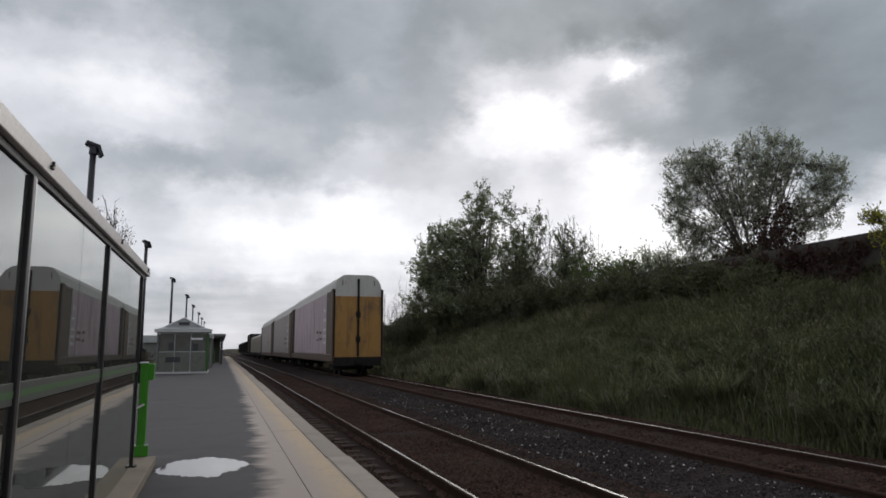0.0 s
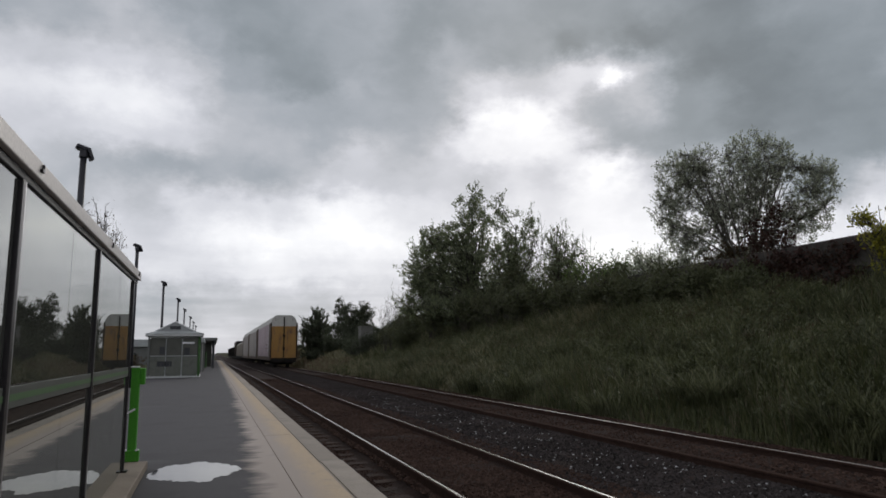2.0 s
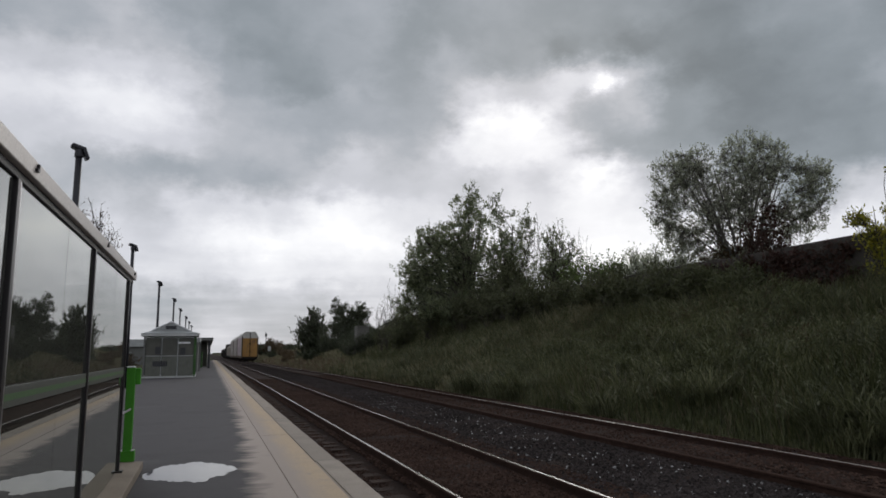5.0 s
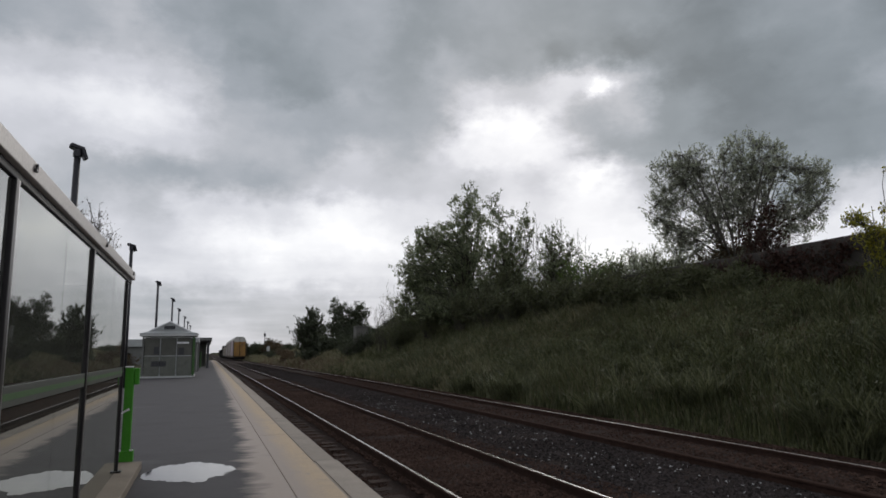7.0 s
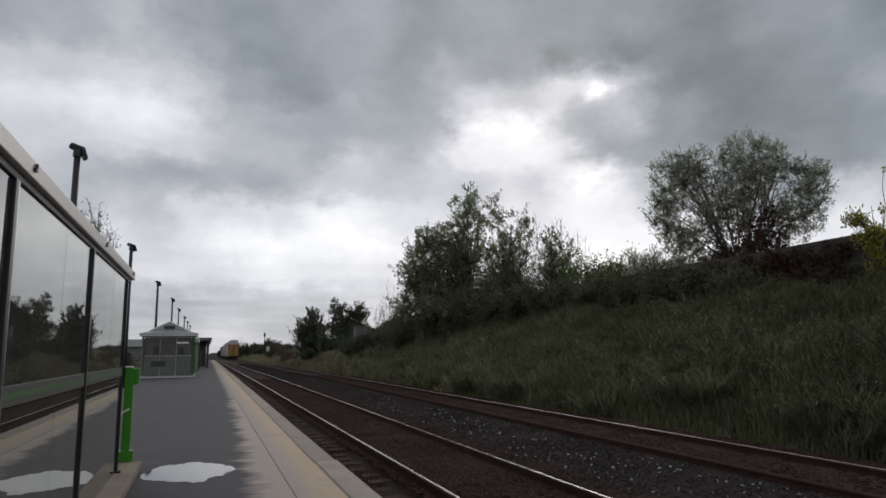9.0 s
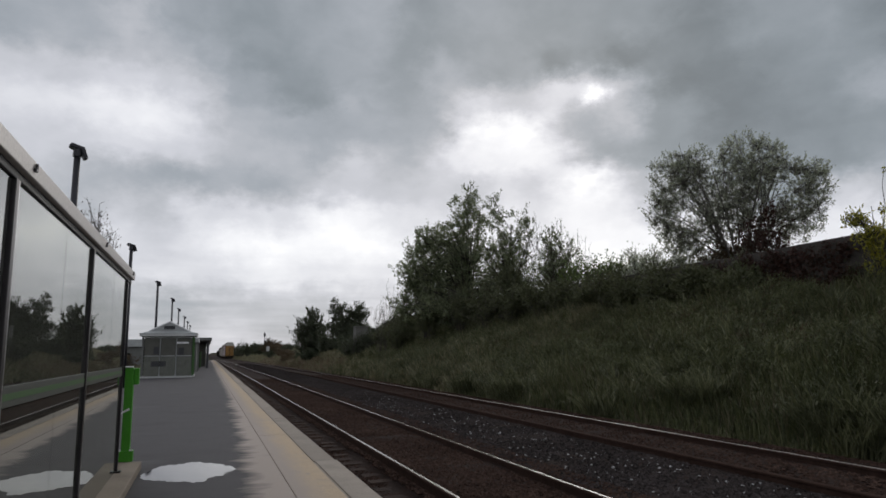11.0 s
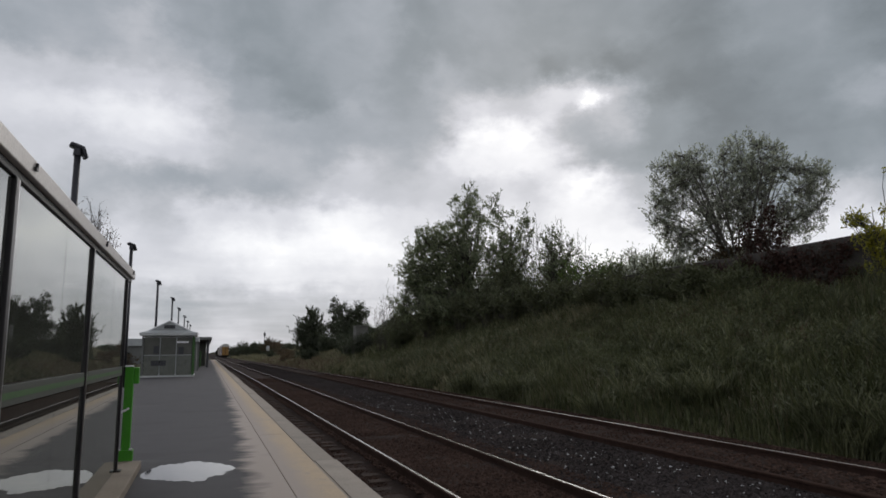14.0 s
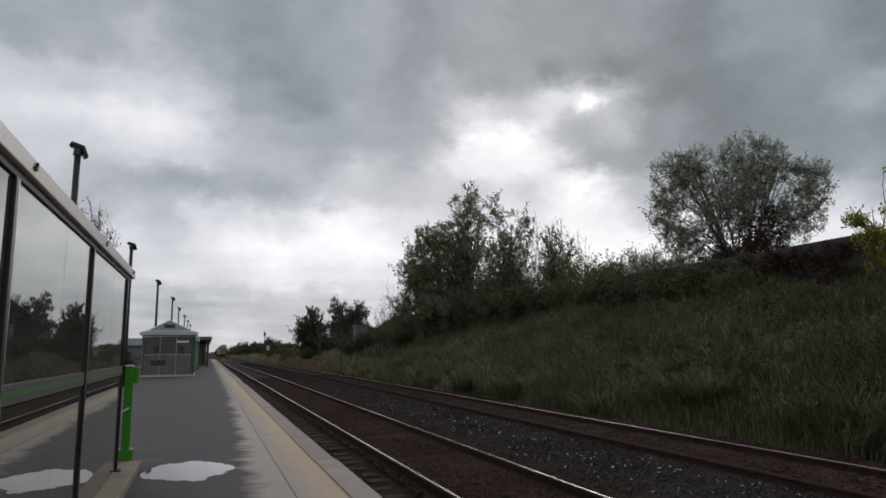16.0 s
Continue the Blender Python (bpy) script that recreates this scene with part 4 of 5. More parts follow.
# grove on the bank
tree("tall_poplar", (16.9, 43.0, gz(16.9, 43.0)), ((0.05, -0.04, 7.7, 1.6, 1.6, 2.1), (0.21, -0.08, 9.5, 0.85, 0.85, 1.05), (-1.54, 1.1, 5.9, 2.0, 2.0, 2.0), (-2.9, 2.1, 4.0, 1.55, 1.55, 2.2),
     (-0.24, 0.09, 4.2, 2.3, 2.3, 2.7), (-2.4, 1.7, 6.7, 1.05, 1.05, 1.15), (-1.0, 0.4, 1.9, 3.0, 3.0, 1.5)),
     90, 7, 33000, 0.165, LEAF_DARK, 11, "tall dense grey-green poplar on the embankment", trunk=0.20, low=0.08, twig_len=0.85, spread=0.09, group="bank trees", up=1.0, fill=860, wide=1.05)
tree("poplar", (18.9, 40.2, gz(18.9, 40.2)), ((-1.0, 0.43, 5.9, 0.95, 0.95, 1.9), (0.46, -0.22, 5.4, 1.1, 1.1, 1.6), (-0.4, 0.2, 3.2, 1.85, 1.85, 1.9), (1.06, -0.5, 6.3, 0.5, 0.5, 0.6), (-0.1, 0, 1.3, 2.2, 2.2, 1.4)),
     56, 6, 14500, 0.16, LEAF_DARK, 12, "airy dark green poplar with gaps in its crown", trunk=0.15, low=0.1, twig_len=0.8, spread=0.07, group="bank trees", up=0.9, fill=560, wide=1.27)
tree("poplar", (14.8, 46.0, gz(14.8, 46)), ((-1.2, 0.37, 5.0, 0.95, 0.95, 2.0), (-0.68, 0.2, 7.0, 0.75, 0.75, 1.1), (0.28, -0.1, 3.8, 2.0, 2.0, 1.8), (-1.6, 0.5, 2.8, 1.0, 1.0, 1.2)), 60, 8, 11000, 0.16, LEAF_DARK, 13,
     "bushy grey-green poplar at the grove's edge", trunk=0.14, low=0.08, twig_len=0.8, spread=0.08, group="bank trees", up=0.9, fill=160, wide=1.05)
tree("young_ash", (20.3, 36.9, gz(20.3, 36.9)), ((-0.08, 0.04, 3.95, 0.85, 0.85, 1.5), (0.82, -0.46, 3.4, 0.7, 0.7, 1.3), (0.17, -0.1, 2.1, 1.7, 1.7, 1.3)), 50, 7, 6000, 0.14, LEAF_DARK, 14,
     "small dark green tree with bare tops", trunk=0.11, low=0.1, group="bank trees", twig_len=0.7, spread=0.07, up=0.9, fill=190, wide=1.24)
for i, (x, y, h) in enumerate(((19.5, 38.4, 5.9), (20.4, 37.6, 5.6), (21.2, 36.4, 5.2), (13.6, 50.5, 5.3), (12.9, 52.0, 4.6), (19.9, 38.0, 5.8), (20.8, 37.0, 5.4), (21.7, 35.9, 4.7), (13.2, 51.3, 5.2))):
    tree("bare_sapling", (x, y, gz(x, y)), ((0, 0, h * 0.72, 0.9, 0.9, h * 0.42),), 9, 5, 0, 0.1, LEAF_DARK, 30 + i,
         "thin leafless sapling among the bank trees", trunk=0.010, low=0.1, twig_len=0.7, group="bare saplings", vase=True)

# big willow behind the wall
tree("willow_tree", (20.92, 21.95, BANK_TOP), ((-1.4, 1.9, 5.1, 1.2, 1.2, 1.35), (-0.9, 1.09, 5.5, 0.85, 0.85, 1.0), (0.44, -0.43, 5.3, 1.35, 1.35, 1.4), (1.24, -1.25, 5.4, 0.6, 0.6, 0.8), (1.66, -2.16, 4.1, 0.9, 0.9, 1.2),
     (-1.87, 2.15, 3.6, 0.9, 0.9, 1.2), (-0.22, 0.2, 3.7, 1.5, 1.5, 1.2), (1.33, -1.64, 2.9, 1.1, 1.1, 0.9), (1.95, -2.5, 4.5, 0.5, 0.5, 0.7), (-1.4, 1.5, 2.4, 1.1, 1.1, 0.8)), 80, 4, 27000, 0.105, LEAF_WILLOW, 21,
     "wide grey-green willow with many slender stems behind the wall",
     trunk=0.065, stems=9, low=0.12, twig_len=0.62, spread=0.045, hollow=0.3, bark=WILLOW_BARK, up=1.3, near=True, fill=2300, wide=1.16)
tree("yellow_tree", (17.45, 13.25, gz(17.45, 13.25)), ((-0.30, 0.40, 1.95, 0.34, 0.34, 0.5), (-0.12, 0.15, 1.6, 0.3, 0.3, 0.5), (0.01, -0.01, 1.5, 0.3, 0.3, 0.6), (0.17, -0.23, 3.3, 0.1, 0.1, 0.25), (0.08, -0.11, 2.4, 0.18, 0.18, 0.3), (0.0, 0.0, 0.8, 0.35, 0.35, 0.5)),
     30, 6, 1900, 0.10, LEAF_YELLOW, 22,
     "young tree with yellow-green autumn leaves by the wall", trunk=0.03, low=0.2, twig_len=0.34, spread=0.05, up=0.8, fill=40)


def shrub(x, y, w, h, mat, seed, label, leaves=3500, leaf=0.13, z=None, name="shrub", group="bank shrubs"):
    tree(name, (x, y, gz(x, y) if z is None else z), ((0, 0, h * 0.5, w, w, h * 0.52),), 26, 7, leaves, leaf, mat, seed, label, "shrub",
         trunk=0.035, stems=5, low=0.08, twig_len=0.45, spread=0.15, group=group, hollow=0.3)


BAND = ((13.2, 47.5, 1.6, 2.4), (14.2, 49.0, 1.7, 3.2), (14.6, 44.2, 1.7, 2.9), (16.3, 44.5, 1.8, 3.6), (17.4, 41.6, 1.8, 3.6), (18.4, 38.8, 1.6, 3.0), (15.6, 41.0, 1.7, 3.0), (16.2, 38.0, 1.6, 2.9), (16.6, 35.2, 1.6, 2.7), (16.9, 32.3, 1.5, 2.2), (17.0, 29.6, 1.3, 1.6),
        (17.1, 27.0, 1.2, 1.2), (17.1, 24.6, 1.1, 1.1), (17.2, 22.3, 1.0, 1.1), (17.2, 20.2, 0.9, 0.9), (17.3, 18.3, 0.8, 0.7))
for i, (x, y, w, h) in enumerate(BAND):
    shrub(x, y, w, h + (0.5 if y > 31 else 0.75), LEAF_HEDGE, 50 + i, "dense dark green shrub in front of the wall", 4200)
for i, (x, y, w, h) in enumerate(((18.9, 31.5, 1.2, 2.6), (18.9, 29.8, 1.1, 2.4), (18.9, 28.2, 1.0, 2.2), (19.0, 26.6, 1.0, 2.2), (19.0, 25.2, 1.0, 2.1), (19.4, 24.0, 0.9, 2.0))):
    shrub(x, y, w, h, LEAF_LIGHT if i < 3 else LEAF_WILLOW, 70 + i, "light green shrub on top behind the wall", 1300, z=BANK_TOP + 0.1)
shrub(20.6, 20.4, 1.2, 3.3, LEAF_RED, 78, "dark red shrub under the willow", 2300, z=BANK_TOP)
shrub(21.6, 23.2, 1.5, 2.2, LEAF_RUST, 79, "brownish shrub behind the willow stems", 2600, z=BANK_TOP)

# trees farther along the bank
tree("sumac_tree", (12.4, 84.1, gz(12.4, 84.1)), ((-0.2, 0, 5.0, 0.8, 0.8, 1.7), (-0.45, 0.06, 3.1, 1.9, 1.9, 2.0), (0.3, 0, 1.7, 2.1, 2.1, 1.2)), 90, 4, 15000, 0.24, LEAF_FAR, 91,
     "dark ragged tree with spiky upright shoots far along the bank", trunk=0.12, low=0.05, group="far bank trees", twig_len=1.1, spread=0.07, up=1.6, hollow=0.6, fill=260, wide=1.28)
tree("round_tree", (14.9, 74.0, gz(14.9, 74)), ((-1.1, 0.2, 4.2, 1.25, 1.25, 1.6), (0.93, -0.2, 3.9, 1.25, 1.25, 1.6), (-0.2, 0, 2.0, 2.6, 2.6, 1.7)), 80, 8, 17000, 0.2, LEAF_FAR, 92,
     "round dark green tree far along the bank", trunk=0.14, low=0.1, group="far bank trees", twig_len=0.7, spread=0.12, fill=260, wide=1.12)
for i, (x, y, w, h, m) in enumerate(((11.0, 96, 1.5, 0.9, LEAF_RUST), (11.8, 104, 1.6, 1.0, LEAF_RUST), (12.0, 91, 1.5, 1.0, LEAF_FAR), (14.4, 66, 1.5, 1.2, LEAF_FAR),
                                     (15.3, 58.5, 1.2, 1.5, LEAF_FAR), (13.9, 79, 1.8, 1.8, LEAF_FAR), (15.8, 66.5, 1.7, 2.2, LEAF_FAR), (16.2, 60.5, 1.6, 2.2, LEAF_FAR), (15.6, 70.5, 1.7, 2.2, LEAF_FAR), (15.6, 55.0, 1.6, 2.4, LEAF_DARK), (12.6, 112, 1.8, 1.2, LEAF_RUST), (13, 124, 2.0, 1.5, LEAF_RUST), (12.4, 138, 2.0, 1.6, LEAF_FAR))):
    shrub(x, y, w, h, m, 100 + i, "rust brown shrub far along the bank" if m is LEAF_RUST else "dark green shrub far along the bank", 2200, 0.2, group="far bank shrubs")
for i, (x, y, w, top) in enumerate(((11.3, 232, 2.6, 5.7), (11.0, 250, 3.0, 4.8), (11.6, 215, 1.6, 4.5), (13.3, 205, 1.0, 4.7), (13.4, 225, 2.2, 3.9), (13.5, 190, 1.2, 4.1), (14.7, 175, 2.6, 5.0), (15.7, 171, 2.2, 4.5), (14.1, 181, 2.0, 4.3), (15.9, 159, 2.4, 3.0), (16.2, 151, 2.2, 2.7), (15.8, 139, 2.0, 2.7), (11.0, 300, 3.4, 4.3), (10.7, 340, 3.5, 3.9))):
    h = top - gz(x, y)
    tree("distant_tree", (x, y, gz(x, y)), ((0, 0, h * 0.42, w * 0.9, w * 0.9, h * 0.45), (0, 0, h * 0.72, w * 0.35, w * 0.35, h * 0.3)), 34, 6, 2600, 0.32, LEAF_RUST if i in (6, 7, 9, 10) else LEAF_FAR, 120 + i,
         "small dark tree near the horizon", trunk=0.1, low=0.04, group="distant trees")
for i, (x, y, w, h) in enumerate(((14.3, 56.6, 1.1, 2.5), (14.0, 51.6, 1.1, 2.9), (14.1, 49.6, 1.1, 3.0), (15.2, 54.2, 1.2, 3.0))):
    shrub(x, y, w, h, LEAF_HEDGE, 180 + i, "dense dark green shrub at the grove's foot", 3600)
for i, (x, y, w, h) in enumerate(((13.6, 80.0, 1.7, 2.7), (12.6, 63.5, 1.2, 2.1), (14.0, 70.0, 1.5, 2.4), (11.6, 80.5, 1.5, 1.5))):
    shrub(x, y, w, h, LEAF_FAR, 190 + i, "dark undergrowth between the far bank trees", 3000, 0.2, group="far bank shrubs")
shrub(17.0, 25.9, 0.9, 2.45, LEAF_HEDGE, 195, "dark green shrub standing above the wall's top", 3200)
shrub(21.3, 22.0, 2.0, 2.1, LEAF_WILLOW, 196, "grey-green willow shoots round the tree's foot", 3200, 0.11, z=BANK_TOP)
shrub(20.9, 22.6, 1.7, 2.4, LEAF_RUST, 197, "brownish undergrowth among the willow stems", 4600, 0.11, z=BANK_TOP)
shrub(-4.75, 36.5, 0.9, 1.5, LEAF_FAR, 141, "dark green shrub beside the platform", 2500, z=-0.25, group="platform shrubs")
shrub(-5.2, 44.0, 1.6, 1.9, LEAF_RUST, 142, "brownish shrub beside the platform", 2500, z=-0.25, group="platform shrubs")

# leafless tree behind the near shelter, its tips above the roof
tree("bare_tree", (-5.0, 34.6, -0.25), ((-0.75, 0, 7.9, 0.9, 0.9, 1.3), (0.25, 0, 6.9, 0.8, 0.9, 1.2), (0.8, 0, 6.1, 0.6, 0.8, 1.1)), 44, 8, 900, 0.10, LEAF_RUST, 150,
     "nearly leafless small tree behind the shelter roof", trunk=0.10, low=0.35, twig_len=0.6)


def build_grass():
    rng = np.random.default_rng(8)

    def tufts(name, count, xr, yr, power, height, blades, mat, width, label):
        u = rng.random((count, 2))
        x = xr[0] + (xr[1] - xr[0]) * u[:, 0]
        y = yr[0] + (yr[1] - yr[0]) * u[:, 1] ** power
        patch = np.array([noise.noise((a * 0.45, b * 0.3, 5.0)) for a, b in zip(x, y)])
        z = np.array([ground_z(a, b) for a, b in zip(x, y)]) - 0.03
        h = height * (0.55 + 0.6 * rng.random(count)) * (1 + 0.85 * patch) * np.clip((x - 9.4) / 0.9, 0.35, 1)
        n = count * blades
        cx, cy, cz, hh = (np.repeat(q, blades) for q in (x, y, z, h))
        hh = hh * (0.6 + 0.5 * rng.random(n))
        cx, cy = cx + rng.normal(0, 0.09, n), cy + rng.normal(0, 0.09, n)
        a = rng.random(n) * 6.28
        bend = hh * (0.15 + 0.45 * rng.random(n))
        dx, dy = np.cos(a) * bend - 0.10 * hh, np.sin(a) * bend
        wx, wy = -np.sin(a) * width, np.cos(a) * width
        p0 = np.stack([cx - wx, cy - wy, cz], -1)
        p1 = np.stack([cx + wx, cy + wy, cz], -1)
        p2 = np.stack([cx + dx * 0.35 + wx * 0.8, cy + dy * 0.35 + wy * 0.8, cz + hh * 0.6], -1)
        p3 = np.stack([cx + dx * 0.35 - wx * 0.8, cy + dy * 0.35 - wy * 0.8, cz + hh * 0.6], -1)
        p4 = np.stack([cx + dx, cy + dy, cz + hh * 0.95], -1)
        v = np.stack([p0, p1, p2, p3, p4], 1).reshape(-1, 3)
        b = np.arange(n)[:, None] * 5
        quads = (b + np.array([[0, 1, 2, 3]])).tolist()
        tris = (b + np.array([[3, 2, 4]])).tolist()
        ob = link_mesh(name, v.tolist(), quads + tris, mat)
        tagged(ob, label, "grass", kind="stuff")

    def weeds(name, count, xr, yr, power, height, leaves, mat, leaf, label):
        u = rng.random((count, 2))
        x = xr[0] + (xr[1] - xr[0]) * u[:, 0]
        y = yr[0] + (yr[1] - yr[0]) * u[:, 1] ** power
        keep = np.array([noise.noise((a * 0.5, b * 0.35, 9.0)) for a, b in zip(x, y)]) > -0.12
        x, y = x[keep], y[keep]
        z = np.array([ground_z(a, b) for a, b in zip(x, y)])
        h = height * (0.5 + 0.7 * rng.random(len(x)))
        up = rng.random((len(x), 6))
        spots = np.stack([np.repeat(x[:, None], 6, 1), np.repeat(y[:, None], 6, 1), z[:, None] + h[:, None] * (0.35 + 0.65 * up)], -1).reshape(-1, 3)
        v, f = leaf_cloud(rng, spots, (0.10, 0.10, 0.06), leaf, len(x) * leaves, -1.4, 0.13)
        tagged(link_mesh(name, v.tolist(), f.tolist(), mat), label, "weeds", kind="stuff")

    def clumps(name, count, xr, yr, power, height, blades, mat, width, label):
        """Tussocks of arching blades that lean out from one root."""
        u = rng.random((count, 2))
        x = xr[0] + (xr[1] - xr[0]) * u[:, 0] ** 1.3
        y = yr[0] + (yr[1] - yr[0]) * u[:, 1] ** power
        keep = np.array([noise.noise((a * 0.55, b * 0.4, 12.0)) for a, b in zip(x, y)]) > -0.1
        x, y = x[keep], y[keep]
        z = np.array([ground_z(a, b) for a, b in zip(x, y)]) - 0.03
        h = height * (0.6 + 0.6 * rng.random(len(x)))
        lean = rng.normal(-0.25, 0.35, (len(x), 2))
        n = len(x) * blades
        cx, cy, cz, hh, lx, ly = (np.repeat(q, blades) for q in (x, y, z, h, lean[:, 0], lean[:, 1]))
        hh = hh * (0.55 + 0.5 * rng.random(n))
        a = rng.random(n) * 6.28
        out = 0.25 + 0.5 * rng.random(n)
        dx, dy = (np.cos(a) * out + lx) * hh, (np.sin(a) * out + ly) * hh
        cx, cy = cx + rng.normal(0, 0.07, n), cy + rng.normal(0, 0.07, n)
        wx, wy = -np.sin(a) * width, np.cos(a) * width
        rows = []
        for k, (go, up, w) in enumerate(((0.0, 0.0, 0.7), (0.22, 0.5, 1.0), (0.62, 0.86, 0.7))):
            for sgn in (-1, 1):
                rows.append(np.stack([cx + dx * go + sgn * wx * w, cy + dy * go + sgn * wy * w, cz + hh * up], -1))
        rows.append(np.stack([cx + dx * 1.1, cy + dy * 1.1, cz + hh * 0.9], -1))
        v = np.stack(rows, 1).reshape(-1, 3)
        b = np.arange(n)[:, None] * 7
        faces = (b + np.array([[0, 1, 3, 2]])).tolist() + (b + np.array([[2, 3, 5, 4]])).tolist() + (b + np.array([[4, 5, 6]])).tolist()
        tagged(link_mesh(name, v.tolist(), faces, mat), label, "grass", kind="stuff")

    clumps("grass_tussocks", 1700, (9.9, 17.8), (6, 44), 1.3, 0.95, 22, GRASS_PALE, 0.012, "arching grey-green grass tussocks on the embankment")
    clumps("edge_tussocks", 420, (9.75, 10.9), (7, 34), 1.2, 0.85, 26, GRASS_PALE, 0.011, "pale arching grass tussocks along the ballast edge")
    weeds("leafy_weeds", 9000, (11.6, 17.9), (5, 58), 1.4, 0.75, 26, GRASS, 0.11, "leafy dark green weeds standing in the embankment grass")
    weeds("pale_weeds", 3000, (10.1, 17.9), (5, 50), 1.4, 0.95, 16, PALE_WEED, 0.085, "pale seeding weeds, with glints put into their colour, on the upper embankment")
    weeds("rust_weeds", 1500, (13.2, 17.8), (7, 34), 1.3, 0.75, 14, LEAF_RUST, 0.10, "rust brown weeds in patches on the embankment")
    tufts("tall_grass", 26000, (9.7, 17.8), (5, 62), 1.5, 0.66, 7, GRASS, 0.011, "tall dark green meadow grass covering the embankment")
    tufts("far_grass", 14000, (9.8, 18.2), (26, 320), 1.9, 0.75, 6, GRASS_FAR, 0.04, "tall dark green grass far along the embankment")
    tufts("dry_grass", 4000, (9.7, 17.6), (6, 45), 1.4, 0.80, 4, GRASS_DRY, 0.007, "pale dry grass stalks among green grass")
    tufts("rust_grass", 1500, (9.7, 11.7), (56, 140), 1.0, 0.7, 7, RUST_GRASS, 0.04, "brownish dry grass beside the far track")


build_grass()

# ---- wall, cabinet, far marks ----


def build_wall():
    w = thing("retaining_wall", (X_WALL, 0, 0), "long dark weathered concrete wall along the embankment top", "wall", kind="structure")
    rng = random.Random(3)
    bm = box(-0.12, 0.12, 0.01, 2.99, 2.2, 4.65, 0.012)
    me = bpy.data.meshes.new("wall_panel")
    bm.to_mesh(me)
    bm.free()
    me.materials.append(WALL)
    for i in range(23):
        p = new("wall_panel", me)
        p.parent = w
        p.matrix_basis = pose(rng.uniform(-0.01, 0.01), -4 + 3 * i, rng.uniform(-0.03, 0.03))
    # creeper hanging over the wall face
    r = np.random.default_rng(17)
    spots = np.stack([np.full(240, -0.2) - 0.1 * r.random(240), 14.2 + 7.0 * r.random(240), 4.50 - 1.4 * r.random(240)], -1)
    v, f = leaf_cloud(r, spots, (0.04, 0.16, 0.10), 0.12, 5200, 0.5)
    c = thing("creeper", (X_WALL, 0, 0), "dark red creeper hanging over the concrete wall", "creeper")
    link_mesh("foliage", v.tolist(), f.tolist(), LEAF_RED, c)
    stems = []
    for i in range(14):
        y = 14.3 + 0.5 * i
        stems.append([((-0.14, y, 3.0), 0.012), ((-0.16, y + r.normal(0, 0.2), 3.8), 0.010), ((-0.15, y + r.normal(0, 0.3), 4.6), 0.006)])
    sv, sf = tube_net(stems)
    link_mesh("stem", sv, sf, BARK, c)


build_wall()


def build_cabinet():
    z = gz(13.2, 60.6)
    c = thing("trackside_hut", (13.2, 60.6, z - 0.1), "pale grey concrete trackside hut half hidden by shrubs", "hut")
    part("body", box(-0.50, 0.62, -0.5, 0.7, 0.1, 3.7 - z, 0.03), HUT, c)
    part("roof", box(-0.56, 0.68, -0.58, 0.78, 3.7 - z, 3.78 - z, 0.03), HUT, c)
    part("plinth", box(-0.80, 0.80, -0.58, 0.78, -0.3, 0.1), WALL, c)
    part("door", box(0.02, 0.60, -0.53, -0.505, 0.2, 3.5 - z, 0.004), HUT, c, "grey steel door")
    for k, (x, y) in enumerate(((12.55, 58.9), (13.3, 58.9), (14.0, 58.7), (12.0, 59.6))):
        shrub(x, y, 0.85, 2.15, LEAF_FAR, 160 + k, "low dark shrub before the trackside hut", 1300, 0.14, group="hut shrubs")
    m = thing("signal_mast", (14.0, 180, gz(14, 180)), "thin dark mast near the horizon", "mast")
    part("pole", tube((0, 0, 0), (0, 0, 6.57 - gz(14, 180)), 0.10, 0.08, 8), POLE, m)
    part("head", box(-0.25, 0.25, -0.2, 0.2, 5.4 - gz(14, 180), 6.2 - gz(14, 180), 0.03), POLE, m)
    s = thing("track_sign", (12.1, 146, gz(12.1, 146)), "small pale trackside sign on a post", "sign")
    h = 2.1 - gz(12.1, 146)
    part("post", tube((0, 0, -0.1), (0, 0, h), 0.06, 0.06, 8), POLE, s)
    part("board", box(-0.3, 0.3, -0.05, -0.02, h - 0.5, h + 0.5, 0.01), CAR_WHITE, s, "pale sign board")


build_cabinet()

# ---- train ----


def bogie(car, y):
    b = part("bogie", box(-1.0, 1.0, y - 1.1, y + 1.1, 0.42, 0.62, 0.03), CAR_DARK, car, "black steel bogie")
    for wy in (-0.88, 0.88):
        for sx in (-0.75, 0.75):
            bm = tube((sx - 0.065, y + wy, 0.42), (sx + 0.065, y + wy, 0.42), 0.42, 0.42, 20)
            add_tube(bm, (sx - 0.09 * (1 if sx > 0 else -1), y + wy, 0.42), (sx - 0.06 * (1 if sx > 0 else -1), y + wy, 0.42), 0.45, 0.45, 20)
            part("wheel", bm, CAR_DARK, b)
        part("axle", tube((-0.75, y + wy, 0.42), (0.75, y + wy, 0.42), 0.08, 0.08, 10), CAR_DARK, b)
    for sx in (-1.05, 1.05):
        part("side_frame", box(sx - 0.07, sx + 0.07, y - 1.2, y + 1.2, 0.35, 0.66, 0.05), CAR_DARK, b)


